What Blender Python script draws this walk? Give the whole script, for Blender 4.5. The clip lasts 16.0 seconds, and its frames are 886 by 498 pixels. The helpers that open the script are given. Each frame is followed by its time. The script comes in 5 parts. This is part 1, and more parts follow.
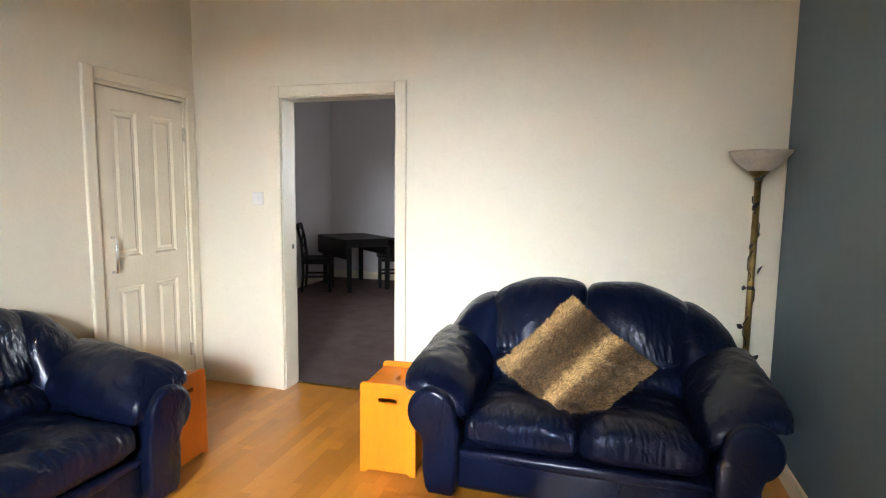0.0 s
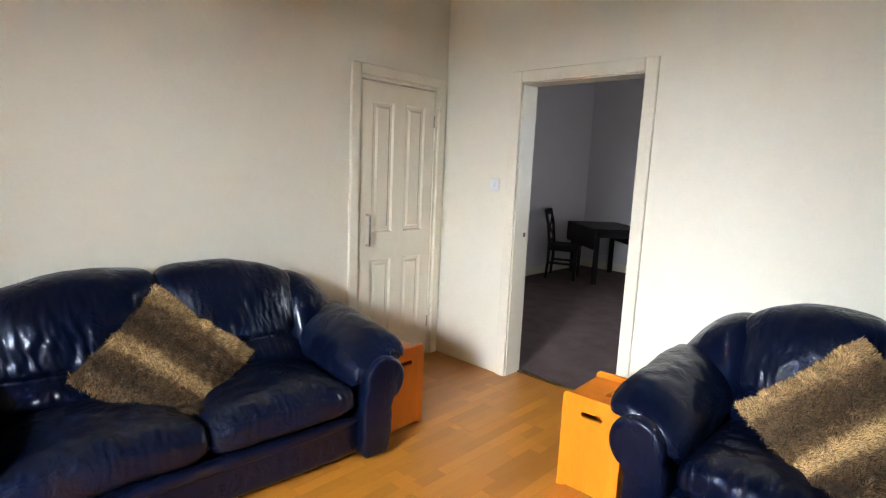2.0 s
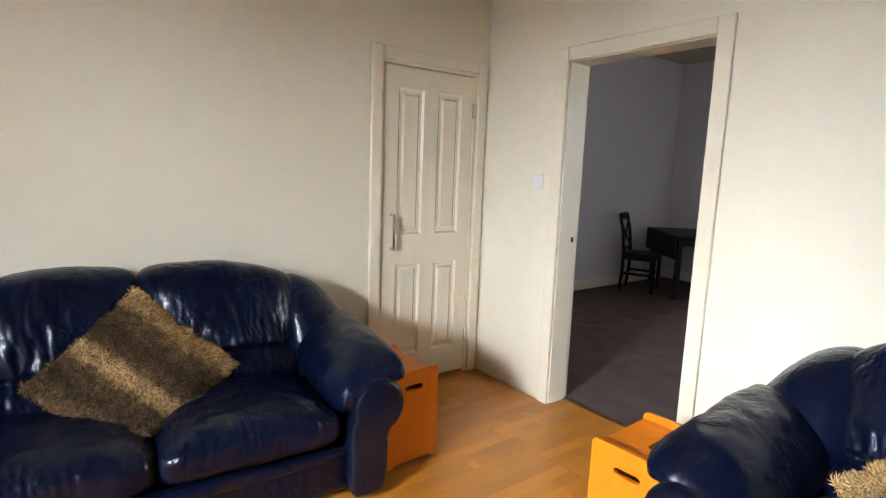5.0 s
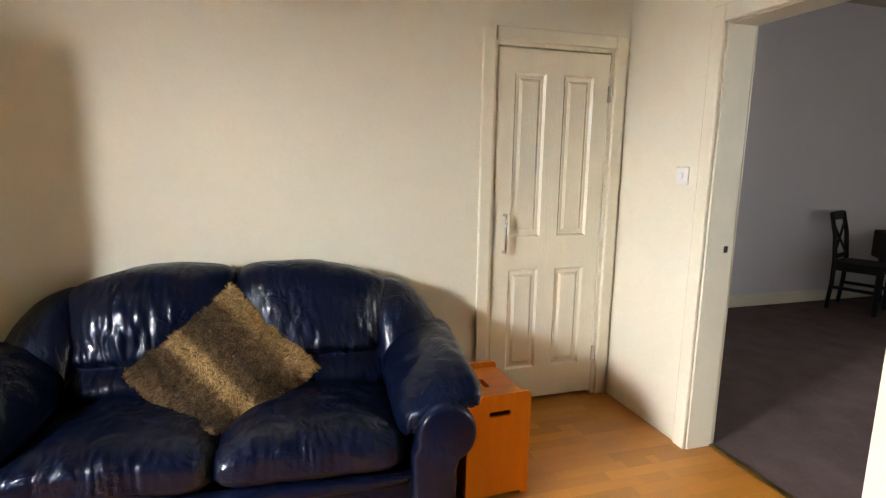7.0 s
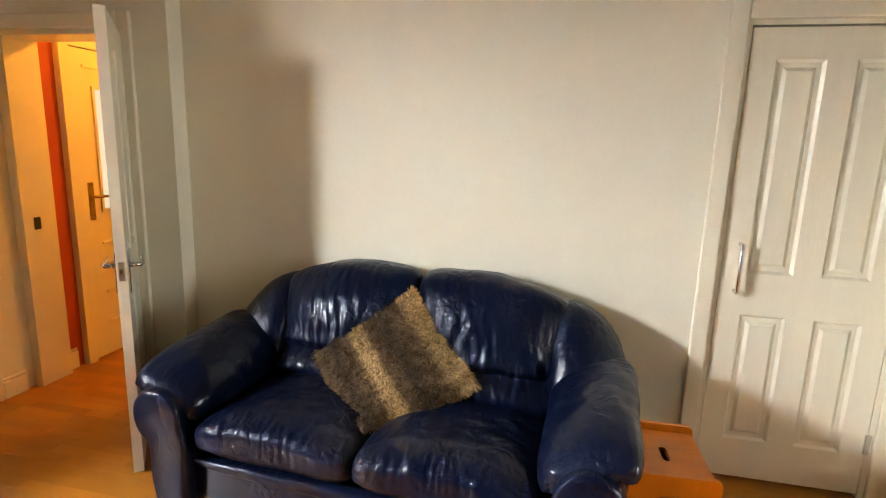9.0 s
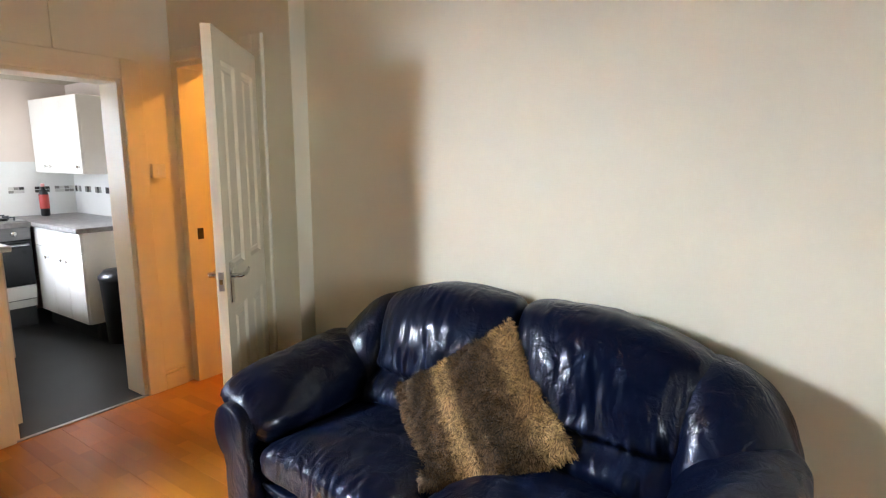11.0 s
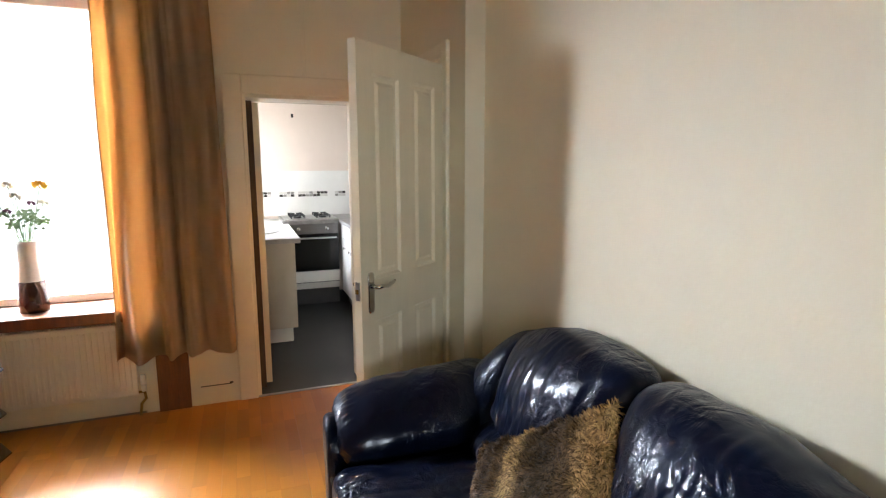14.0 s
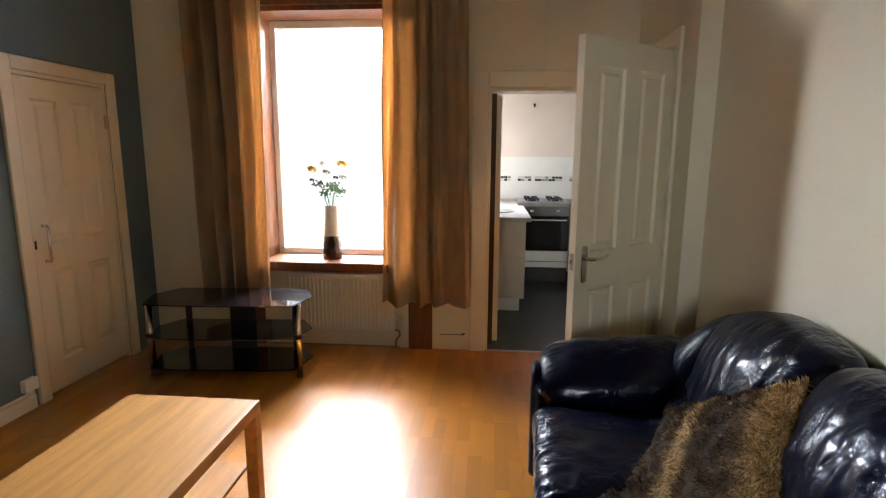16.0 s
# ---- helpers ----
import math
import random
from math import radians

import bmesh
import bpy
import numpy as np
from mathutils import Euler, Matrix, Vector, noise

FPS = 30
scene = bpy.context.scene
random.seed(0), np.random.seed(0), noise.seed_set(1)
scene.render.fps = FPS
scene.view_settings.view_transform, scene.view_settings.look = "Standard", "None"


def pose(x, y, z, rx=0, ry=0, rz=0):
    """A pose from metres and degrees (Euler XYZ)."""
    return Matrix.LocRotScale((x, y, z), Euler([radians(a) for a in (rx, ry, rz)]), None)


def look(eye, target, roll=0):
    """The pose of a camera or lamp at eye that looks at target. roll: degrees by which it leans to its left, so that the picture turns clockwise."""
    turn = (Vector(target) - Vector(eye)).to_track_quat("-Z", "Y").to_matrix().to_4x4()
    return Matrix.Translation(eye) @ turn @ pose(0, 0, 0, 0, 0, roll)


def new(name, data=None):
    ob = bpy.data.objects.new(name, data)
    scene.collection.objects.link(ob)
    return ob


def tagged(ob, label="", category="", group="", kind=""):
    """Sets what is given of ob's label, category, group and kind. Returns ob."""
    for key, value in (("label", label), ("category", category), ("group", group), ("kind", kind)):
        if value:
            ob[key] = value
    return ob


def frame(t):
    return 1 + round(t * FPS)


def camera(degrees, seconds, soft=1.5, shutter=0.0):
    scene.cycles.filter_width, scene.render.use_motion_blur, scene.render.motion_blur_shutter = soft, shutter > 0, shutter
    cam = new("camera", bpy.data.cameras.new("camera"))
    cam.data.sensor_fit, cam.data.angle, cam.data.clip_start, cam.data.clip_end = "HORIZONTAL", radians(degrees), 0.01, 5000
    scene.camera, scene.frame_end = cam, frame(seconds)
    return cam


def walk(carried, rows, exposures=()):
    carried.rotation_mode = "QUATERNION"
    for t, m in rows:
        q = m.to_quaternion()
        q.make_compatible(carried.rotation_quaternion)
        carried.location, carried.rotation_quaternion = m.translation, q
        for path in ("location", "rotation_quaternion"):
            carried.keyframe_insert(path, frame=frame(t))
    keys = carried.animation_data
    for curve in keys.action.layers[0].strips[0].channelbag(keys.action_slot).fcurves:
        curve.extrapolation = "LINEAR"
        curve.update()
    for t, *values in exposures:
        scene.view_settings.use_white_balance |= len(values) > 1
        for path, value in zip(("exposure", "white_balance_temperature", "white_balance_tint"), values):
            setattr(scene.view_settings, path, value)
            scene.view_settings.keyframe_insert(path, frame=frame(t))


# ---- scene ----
cam = camera(79.4, 16.0, soft=1.2)
PATH = [
    (0, (0.733, 0.81, 1.391), (0.188, 2.723, 1.18), 0.7),
    (0.5, (0.719, 0.882, 1.406), (-0.002, 2.735, 1.19), 0.4),
    (1, (0.736, 0.937, 1.406), (-0.189, 2.695, 1.178), 1.3),
    (1.5, (0.791, 1.047, 1.427), (-0.367, 2.656, 1.165), 2.6),
    (2, (0.832, 1.074, 1.439), (-0.535, 2.502, 1.136), 2.5),
    (2.5, (0.86, 1.11, 1.424), (-0.575, 2.466, 1.104), 1.7),
    (3, (0.854, 1.139, 1.41), (-0.548, 2.529, 1.091), 1.1),
    (3.5, (0.816, 1.198, 1.388), (-0.586, 2.589, 1.075), 1.3),
    (4, (0.785, 1.308, 1.383), (-0.682, 2.637, 1.094), 1.5),
    (4.2, (0.751, 1.377, 1.378), (-0.743, 2.677, 1.104), 1.7),
    (6.3, (0.754, 1.929, 1.375), (-0.994, 2.833, 1.019), 1.2),
    (6.5, (0.735, 1.975, 1.369), (-1.048, 2.813, 1.024), 1.0),
    (7, (0.667, 2.124, 1.404), (-1.218, 2.7, 1.066), 0.9),
    (7.5, (0.622, 2.225, 1.456), (-1.318, 2.535, 1.081), 1.0),
    (8, (0.584, 2.292, 1.442), (-1.381, 2.362, 1.071), 1.3),
    (8.5, (0.513, 2.425, 1.473), (-1.439, 2.221, 1.089), 1.9),
    (9, (0.458, 2.528, 1.48), (-1.459, 2.108, 1.094), 1.8),
    (9.5, (0.356, 2.588, 1.466), (-1.514, 1.985, 1.089), 1.1),
    (10, (0.196, 2.65, 1.473), (-1.606, 1.868, 1.098), 0.4),
    (10.2, (0.159, 2.667, 1.451), (-1.613, 1.809, 1.1), 0.2),
    (12.3, (-0.479, 2.896, 1.412), (-1.912, 1.546, 1.058), -0.2),
    (12.5, (-0.547, 2.894, 1.396), (-1.944, 1.502, 1.06), -0.5),
    (13, (-0.723, 2.893, 1.423), (-1.944, 1.339, 1.118), -0.5),
    (13.5, (-0.82, 2.911, 1.438), (-1.808, 1.196, 1.151), -0.6),
    (14, (-0.906, 2.984, 1.452), (-1.597, 1.133, 1.144), -0.1),
    (14.5, (-0.974, 3.061, 1.443), (-1.326, 1.12, 1.114), 0.1),
    (15, (-0.982, 3.117, 1.437), (-1.08, 1.15, 1.091), -0.0),
    (15.5, (-0.96, 3.207, 1.424), (-0.923, 1.237, 1.084), 0.3),
    (16, (-0.941, 3.322, 1.426), (-0.774, 1.36, 1.076), 0.3),
]
EXPOSURES = [(0.0, 1.65, 6450, 10), (1.5, 1.48, 6200, 10), (3.5, 1.45, 6050, 10), (7.0, 1.62, 6850, 10), (9.0, 1.88, 6750, 10), (10.0, 1.95, 6250, 10), (12.5, 1.95, 6050, 10), (13.5, 1.85, 6100, 10), (14.5, 1.5, 6550, 10), (16.0, 1.05, 6500, 10)]
walk(cam, [(t, look(eye, target, roll)) for t, eye, target, roll in PATH], EXPOSURES)

# ---- world and light ----
world = bpy.data.worlds.new("world")
scene.world = world
world.use_nodes = True
wn = world.node_tree
sky = wn.nodes.new("ShaderNodeTexSky")
sky.sky_type = "NISHITA"
sky.sun_disc = False
sky.sun_elevation, sky.sun_rotation = radians(48), radians(250)
wn.links.new(sky.outputs[0], wn.nodes["Background"].inputs[0])
wn.nodes["Background"].inputs[1].default_value = 0.15


def lamp(name, kind, m, energy, colour, **kw):
    data = bpy.data.lights.new(name, kind)
    data.energy, data.color = energy, colour
    for k, v in kw.items():
        if k == "size":
            data.size = v
        elif k == "size_y":
            data.shape, data.size_y = "RECTANGLE", v
        elif k == "radius":
            data.shadow_soft_size = v
        elif k == "angle":
            data.angle = v
        elif k == "spread":
            data.spread = v
    ob = new(name, data)
    ob.matrix_world = m
    return ob


lamp("sun", "SUN", look((0, 0, 20), (0 + 11, 4 + 9, 0)), 1.2, (1.0, 0.95, 0.88), angle=radians(12))
# daylight standing in the window openings
lamp("window_daylight", "AREA", pose(1.325, -2.6, 3.10, 70, 0, 6), 1000, (0.90, 0.965, 1.06), size=3.35, size_y=1.7, spread=radians(150))
# added lamp, lights the kitchen from a window that is never in view
lamp("added_kitchen_daylight", "AREA", pose(-0.50, -2.55, 1.53, 90, 0, 90), 6.5, (0.93, 0.96, 1.0), size=0.9, size_y=0.9)
lamp("dining_daylight", "AREA", pose(0.35, 8.75, 1.6, -88, 0, 8), 25, (0.86, 0.92, 1.0), size=1.1, size_y=1.5, spread=radians(135))
lamp("hall_bulb", "POINT", pose(-2.75, 0.55, 2.35), 14, (1.0, 0.40, 0.05), radius=0.05)

# ---- materials ----


def mat(name, colour, rough=0.6, metal=0.0, var=0.12, scale=6.0, bump=0.0, bscale=60.0, stretch=(1, 1, 1), coat=0.0, colour2=None, spec=0.5, rvar=0.0):
    """A surface with two scales of tone, gloss variation and fine relief, at object size."""
    m = bpy.data.materials.new(name)
    m.use_nodes = True
    nt = m.node_tree
    N, L = nt.nodes, nt.links
    b = N["Principled BSDF"]
    tc = N.new("ShaderNodeTexCoord")
    mp = N.new("ShaderNodeMapping")
    mp.inputs["Scale"].default_value = stretch
    L.new(tc.outputs["Object"], mp.inputs[0])
    n1 = N.new("ShaderNodeTexNoise")
    n1.inputs["Scale"].default_value, n1.inputs["Detail"].default_value = scale, 5
    n2 = N.new("ShaderNodeTexNoise")
    n2.inputs["Scale"].default_value, n2.inputs["Detail"].default_value = scale * 9, 3
    L.new(mp.outputs[0], n1.inputs[0])
    L.new(mp.outputs[0], n2.inputs[0])
    add = N.new("ShaderNodeMath")
    add.operation = "MULTIPLY_ADD"
    L.new(n2.outputs[0], add.inputs[0])
    add.inputs[1].default_value = 0.4
    L.new(n1.outputs[0], add.inputs[2])
    mr = N.new("ShaderNodeMapRange")
    mr.inputs["From Min"].default_value, mr.inputs["From Max"].default_value = 0.4, 1.0
    L.new(add.outputs[0], mr.inputs["Value"])
    mix = N.new("ShaderNodeMix")
    mix.data_type = "RGBA"
    c2 = colour2 or tuple(c * (1 - 2 * var) for c in colour)
    mix.inputs["A"].default_value = (*c2, 1)
    mix.inputs["B"].default_value = (*[min(1, c * (1 + 0.3 * var)) for c in colour], 1)
    L.new(mr.outputs["Result"], mix.inputs["Factor"])
    L.new(mix.outputs["Result"], b.inputs["Base Color"])
    b.inputs["Roughness"].default_value, b.inputs["Metallic"].default_value = rough, metal
    b.inputs["Specular IOR Level"].default_value = spec
    b.inputs["Coat Weight"].default_value = coat
    b.inputs["Coat Roughness"].default_value = 0.17
    if rvar:
        rr = N.new("ShaderNodeMapRange")
        rr.inputs["To Min"].default_value, rr.inputs["To Max"].default_value = max(0.02, rough - rvar), rough + rvar
        L.new(mr.outputs["Result"], rr.inputs["Value"])
        L.new(rr.outputs["Result"], b.inputs["Roughness"])
    if bump:
        n3 = N.new("ShaderNodeTexNoise")
        n3.inputs["Scale"].default_value, n3.inputs["Detail"].default_value = bscale, 4
        L.new(mp.outputs[0], n3.inputs[0])
        bp = N.new("ShaderNodeBump")
        bp.inputs["Strength"].default_value, bp.inputs["Distance"].default_value = bump, 0.01
        L.new(n3.outputs[0], bp.inputs["Height"])
        L.new(bp.outputs[0], b.inputs["Normal"])
    return m


M_WALL = mat("wall_paint", (0.80, 0.745, 0.585), 0.75, var=0.03, scale=1.2, bump=0.12, bscale=45)
M_BLUE = mat("blue_wall_paint", (0.135, 0.20, 0.235), 0.7, var=0.05, scale=1.5, bump=0.12, bscale=45)
M_GREY = mat("dining_wall_paint", (0.66, 0.63, 0.63), 0.8, var=0.03, scale=1.2, bump=0.1, bscale=45)
M_KWALL = mat("kitchen_wall_paint", (0.70, 0.60, 0.53), 0.7, var=0.03, scale=2, bump=0.1, bscale=45)
# colour dimmed on purpose: less bounce, so the wall tops fall into shade
M_CEIL = mat("dimmed_ceiling_paint", (0.44, 0.385, 0.285), 0.85, var=0.02, scale=1.0, bump=0.1, bscale=30)
M_GLOSS = mat("cream_gloss_paint", (0.80, 0.735, 0.565), 0.32, var=0.04, scale=4, bump=0.04, bscale=30, coat=0.1)
M_DOOR = mat("door_paint", (0.80, 0.735, 0.565), 0.33, var=0.035, scale=5, bump=0.10, bscale=55, stretch=(3, 3, 0.4), coat=0.1)
M_WOODBR = mat("brown_stained_wood", (0.25, 0.078, 0.020), 0.38, var=0.3, scale=5, bump=0.1, bscale=40, stretch=(6, 6, 0.6), coat=0.2)
M_CARPET = mat("carpet_brown", (0.155, 0.108, 0.098), 0.98, var=0.2, scale=5, bump=0.9, bscale=420, spec=0.1)
M_VINYL = mat("kitchen_vinyl", (0.022, 0.023, 0.026), 0.45, var=0.25, scale=6, bump=0.2, bscale=120)
M_CHROME = mat("chrome", (0.75, 0.74, 0.72), 0.16, 1.0, var=0.05, scale=20)
M_BRASS = mat("antique_brass", (0.42, 0.29, 0.11), 0.3, 1.0, var=0.25, scale=30)
M_DARKMETAL = mat("dark_metal", (0.05, 0.045, 0.04), 0.4, 0.8, var=0.2, scale=20)
M_ORANGE = mat("orange_lacquered_wood", (0.74, 0.20, 0.005), 0.38, var=0.12, scale=3, bump=0.03, bscale=60, stretch=(5, 5, 0.7), coat=0.08, spec=0.3)
M_BIRCH = mat("birch_foil", (0.56, 0.275, 0.075), 0.45, var=0.2, scale=3, bump=0.03, bscale=50, stretch=(9, 0.7, 9), spec=0.35)
M_BLACKWOOD = mat("black_brown_wood", (0.008, 0.006, 0.005), 0.5, spec=0.25, var=0.3, scale=5, bump=0.06, bscale=40, stretch=(4, 4, 0.6))
M_WHITEPL = mat("white_plastic", (0.80, 0.79, 0.74), 0.4, var=0.03, scale=10)
M_RAD = mat("radiator_enamel", (0.80, 0.76, 0.66), 0.35, var=0.04, scale=6, coat=0.1)
M_BLACK = mat("black_plastic", (0.012, 0.012, 0.013), 0.35, var=0.2, scale=10)
M_KUNIT = mat("kitchen_unit_white", (0.80, 0.78, 0.74), 0.35, var=0.03, scale=4, coat=0.1)
M_KTOP = mat("grey_worktop", (0.30, 0.28, 0.27), 0.4, var=0.25, scale=25, bump=0.03)
M_TILE = mat("white_glazed_tile", (0.80, 0.79, 0.76), 0.15, var=0.03, scale=8, coat=0.3)
M_STEEL = mat("brushed_steel", (0.48, 0.47, 0.46), 0.33, 1.0, var=0.1, scale=10, stretch=(0.5, 8, 8))
M_DARKSTEEL = mat("dark_brushed_steel", (0.16, 0.155, 0.15), 0.35, 1.0, var=0.1, scale=10, stretch=(0.5, 8, 8))
M_PLINTH = mat("charcoal_plinth", (0.06, 0.06, 0.062), 0.5, var=0.15, scale=8)
M_RED = mat("red_painted_wall", (0.45, 0.06, 0.012), 0.6, var=0.1, scale=3, bump=0.1)
M_GROUND = mat("outdoor_ground", (0.10, 0.095, 0.085), 0.9, var=0.3, scale=0.6, bump=0.3, bscale=8)
M_STONE = mat("outdoor_stone", (0.30, 0.27, 0.23), 0.9, var=0.2, scale=2, bump=0.4, bscale=12)
M_CURTAIN = mat("taupe_curtain_cloth", (0.47, 0.385, 0.29), 0.85, var=0.10, scale=5, bump=0.25, bscale=350, spec=0.2)
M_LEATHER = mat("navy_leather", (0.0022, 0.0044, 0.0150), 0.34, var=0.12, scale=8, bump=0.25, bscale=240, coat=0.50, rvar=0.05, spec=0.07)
M_CERAMW = mat("white_ceramic", (0.75, 0.74, 0.71), 0.2, var=0.04, scale=12, coat=0.3)
M_CERAMD = mat("dark_red_ceramic", (0.045, 0.012, 0.012), 0.15, var=0.2, scale=12, coat=0.4)


def glass(name, colour=(1, 1, 1), rough=0.0):
    m = bpy.data.materials.new(name)
    m.use_nodes = True
    b = m.node_tree.nodes["Principled BSDF"]
    b.inputs["Base Color"].default_value = (*colour, 1)
    b.inputs["Transmission Weight"].default_value = 1.0
    b.inputs["Roughness"].default_value, b.inputs["IOR"].default_value = rough, 1.45
    return m


M_GLASS = glass("window_glass")
M_FROST = glass("frosted_glass", (0.95, 0.95, 0.95), 0.5)
M_BLACKGLASS = mat("black_glass", (0.006, 0.006, 0.009), 0.04, var=0.1, scale=3, coat=0.5)
M_OVENGLASS = mat("oven_glass", (0.006, 0.006, 0.007), 0.12, var=0.1, scale=3, spec=0.25)
M_SHADE = mat("alabaster_glass_shade", (0.62, 0.54, 0.42), 0.35, var=0.2, scale=12)


def glow(name, colour, strength):
    m = bpy.data.materials.new(name)
    m.use_nodes = True
    b = m.node_tree.nodes["Principled BSDF"]
    b.inputs["Emission Color"].default_value, b.inputs["Emission Strength"].default_value = (*colour, 1), strength
    return m


def laminate():
    """Three-strip oak laminate: staggered strips with their own tone, grain along y."""
    m = mat("oak_laminate", (0.50, 0.195, 0.021), 0.34, var=0.06, scale=2.2, bump=0.012, bscale=60, stretch=(5, 0.7, 1), coat=0.22, rvar=0.05, spec=0.35)
    N, L = m.node_tree.nodes, m.node_tree.links
    b = N["Principled BSDF"]
    b.inputs["Coat Roughness"].default_value = 0.30
    src = b.inputs["Base Color"].links[0].from_socket
    tc = N.new("ShaderNodeTexCoord")
    mp = N.new("ShaderNodeMapping")
    mp.inputs["Rotation"].default_value = (0, 0, radians(90))
    oi = N.new("ShaderNodeObjectInfo")
    va = N.new("ShaderNodeVectorMath")
    L.new(tc.outputs["Object"], mp.inputs[0])
    sc = N.new("ShaderNodeMath")
    sc.operation = "MULTIPLY"
    sc.inputs[1].default_value = 7.31
    L.new(oi.outputs["Random"], sc.inputs[0])
    cx = N.new("ShaderNodeCombineXYZ")
    L.new(sc.outputs[0], cx.inputs[0])
    L.new(mp.outputs[0], va.inputs[0])
    L.new(cx.outputs[0], va.inputs[1])
    br = N.new("ShaderNodeTexBrick")
    br.offset, br.squash = 0.37, 1.0
    br.inputs["Color1"].default_value, br.inputs["Color2"].default_value = (0.76, 0.73, 0.69, 1), (1.09, 1.09, 1.08, 1)
    br.inputs["Mortar"].default_value = (0.80, 0.77, 0.72, 1)
    br.inputs["Scale"].default_value, br.inputs["Mortar Size"].default_value = 1.0, 0.0006
    br.inputs["Brick Width"].default_value, br.inputs["Row Height"].default_value = 0.36, 0.0633
    L.new(va.outputs[0], br.inputs[0])
    mx = N.new("ShaderNodeMix")
    mx.data_type, mx.blend_type = "RGBA", "MULTIPLY"
    mx.inputs["Factor"].default_value = 1.0
    L.new(src, mx.inputs["A"])
    L.new(br.outputs[0], mx.inputs["B"])
    L.new(mx.outputs["Result"], b.inputs["Base Color"])
    return m


M_LAM = laminate()

# ---- mesh helpers ----


def bm_box(bm, x0, x1, y0, y1, z0, z1, bevel=0.0, seg=2):
    vs = [bm.verts.new(p) for p in ((x0, y0, z0), (x1, y0, z0), (x1, y1, z0), (x0, y1, z0), (x0, y0, z1), (x1, y0, z1), (x1, y1, z1), (x0, y1, z1))]
    fs = [bm.faces.new([vs[i] for i in q]) for q in ((3, 2, 1, 0), (4, 5, 6, 7), (0, 1, 5, 4), (1, 2, 6, 5), (2, 3, 7, 6), (3, 0, 4, 7))]
    if bevel:
        es = list({e for f in fs for e in f.edges})
        bmesh.ops.bevel(bm, geom=es, offset=bevel, segments=seg, affect="EDGES", profile=0.5, clamp_overlap=True)
    return bm


def boxes(*specs, bevel=0.0, seg=2):
    bm = bmesh.new()
    for s in specs:
        bm_box(bm, *s, bevel=bevel, seg=seg)
    return bm


def finish(bm, name, material, smooth=False):
    me = bpy.data.meshes.new(name)
    bmesh.ops.recalc_face_normals(bm, faces=bm.faces)
    bm.to_mesh(me)
    bm.free()
    me.materials.append(material)
    if smooth:
        me.shade_smooth()
    return me


def part(name, bm, material, parent, label="", smooth=False, m=None):
    ob = new(name, finish(bm, name, material, smooth))
    ob.parent = parent
    if m is not None:
        ob.matrix_basis = m
    return tagged(ob, label)


def thing(name, label, category, m, group=""):
    ob = new(name)
    ob.empty_display_size = 0.1
    ob.matrix_basis = m
    return tagged(ob, label, category, group)


def structure(name, bm, material, label="", smooth=False):
    ob = new(name, finish(bm, name, material, smooth))
    return tagged(ob, label, "", "", "structure")


def tube(points, radius, sides=10, cap=True):
    """A round tube through points; radius may be a list."""
    bm = bmesh.new()
    pts = [Vector(p) for p in points]
    rad = radius if isinstance(radius, (list, tuple)) else [radius] * len(pts)
    rings = []
    for i, p in enumerate(pts):
        d = (pts[min(i + 1, len(pts) - 1)] - pts[max(i - 1, 0)]).normalized()
        a = d.orthogonal().normalized() if i == 0 else (prev - d * prev.dot(d)).normalized()
        prev = a
        c = d.cross(a)
        rings.append([bm.verts.new(p + rad[i] * (math.cos(t) * a + math.sin(t) * c)) for t in [2 * math.pi * k / sides for k in range(sides)]])
    for r, q in zip(rings, rings[1:]):
        for k in range(sides):
            bm.faces.new((r[k], r[(k + 1) % sides], q[(k + 1) % sides], q[k]))
    if cap:
        bm.faces.new(list(reversed(rings[0])))
        bm.faces.new(rings[-1])
    return bm


def lathe(profile, sides=28, cap=False):
    """Turns (radius, z) pairs round z."""
    bm = bmesh.new()
    rings = [[bm.verts.new((r * math.cos(2 * math.pi * k / sides), r * math.sin(2 * math.pi * k / sides), z)) for k in range(sides)] for r, z in profile]
    for r, q in zip(rings, rings[1:]):
        for k in range(sides):
            bm.faces.new((r[k], r[(k + 1) % sides], q[(k + 1) % sides], q[k]))
    if cap:
        bm.faces.new(list(reversed(rings[0])))
        bm.faces.new(rings[-1])
    return bm


def puff(hx, hy, hz, e=4.0, n=14, centre=(0, 0, 0), wobble=0.0, seed=0.0, shape=None, freq=5.0):
    """A soft rounded block (superellipsoid) with an optional uneven skin and a shaping function."""
    bm = bmesh.new()
    bmesh.ops.create_cube(bm, size=2.0)
    bmesh.ops.subdivide_edges(bm, edges=bm.edges[:], cuts=n, use_grid_fill=True)
    for v in bm.verts:
        x, y, z = [math.tan(c * 0.785398) for c in v.co]
        k = (abs(x) ** e + abs(y) ** e + abs(z) ** e) ** (1 / e)
        p = Vector((x / k * hx, y / k * hy, z / k * hz))
        if shape:
            p = Vector(shape(p))
        if wobble:
            q = p * freq + Vector((seed, seed * 1.7, seed * 0.3))
            d = p.normalized() if p.length else Vector((0, 0, 1))
            p += d * wobble * (noise.noise(q) + 0.5 * noise.noise(q * 2.3))
        v.co = p + Vector(centre)
    return bm


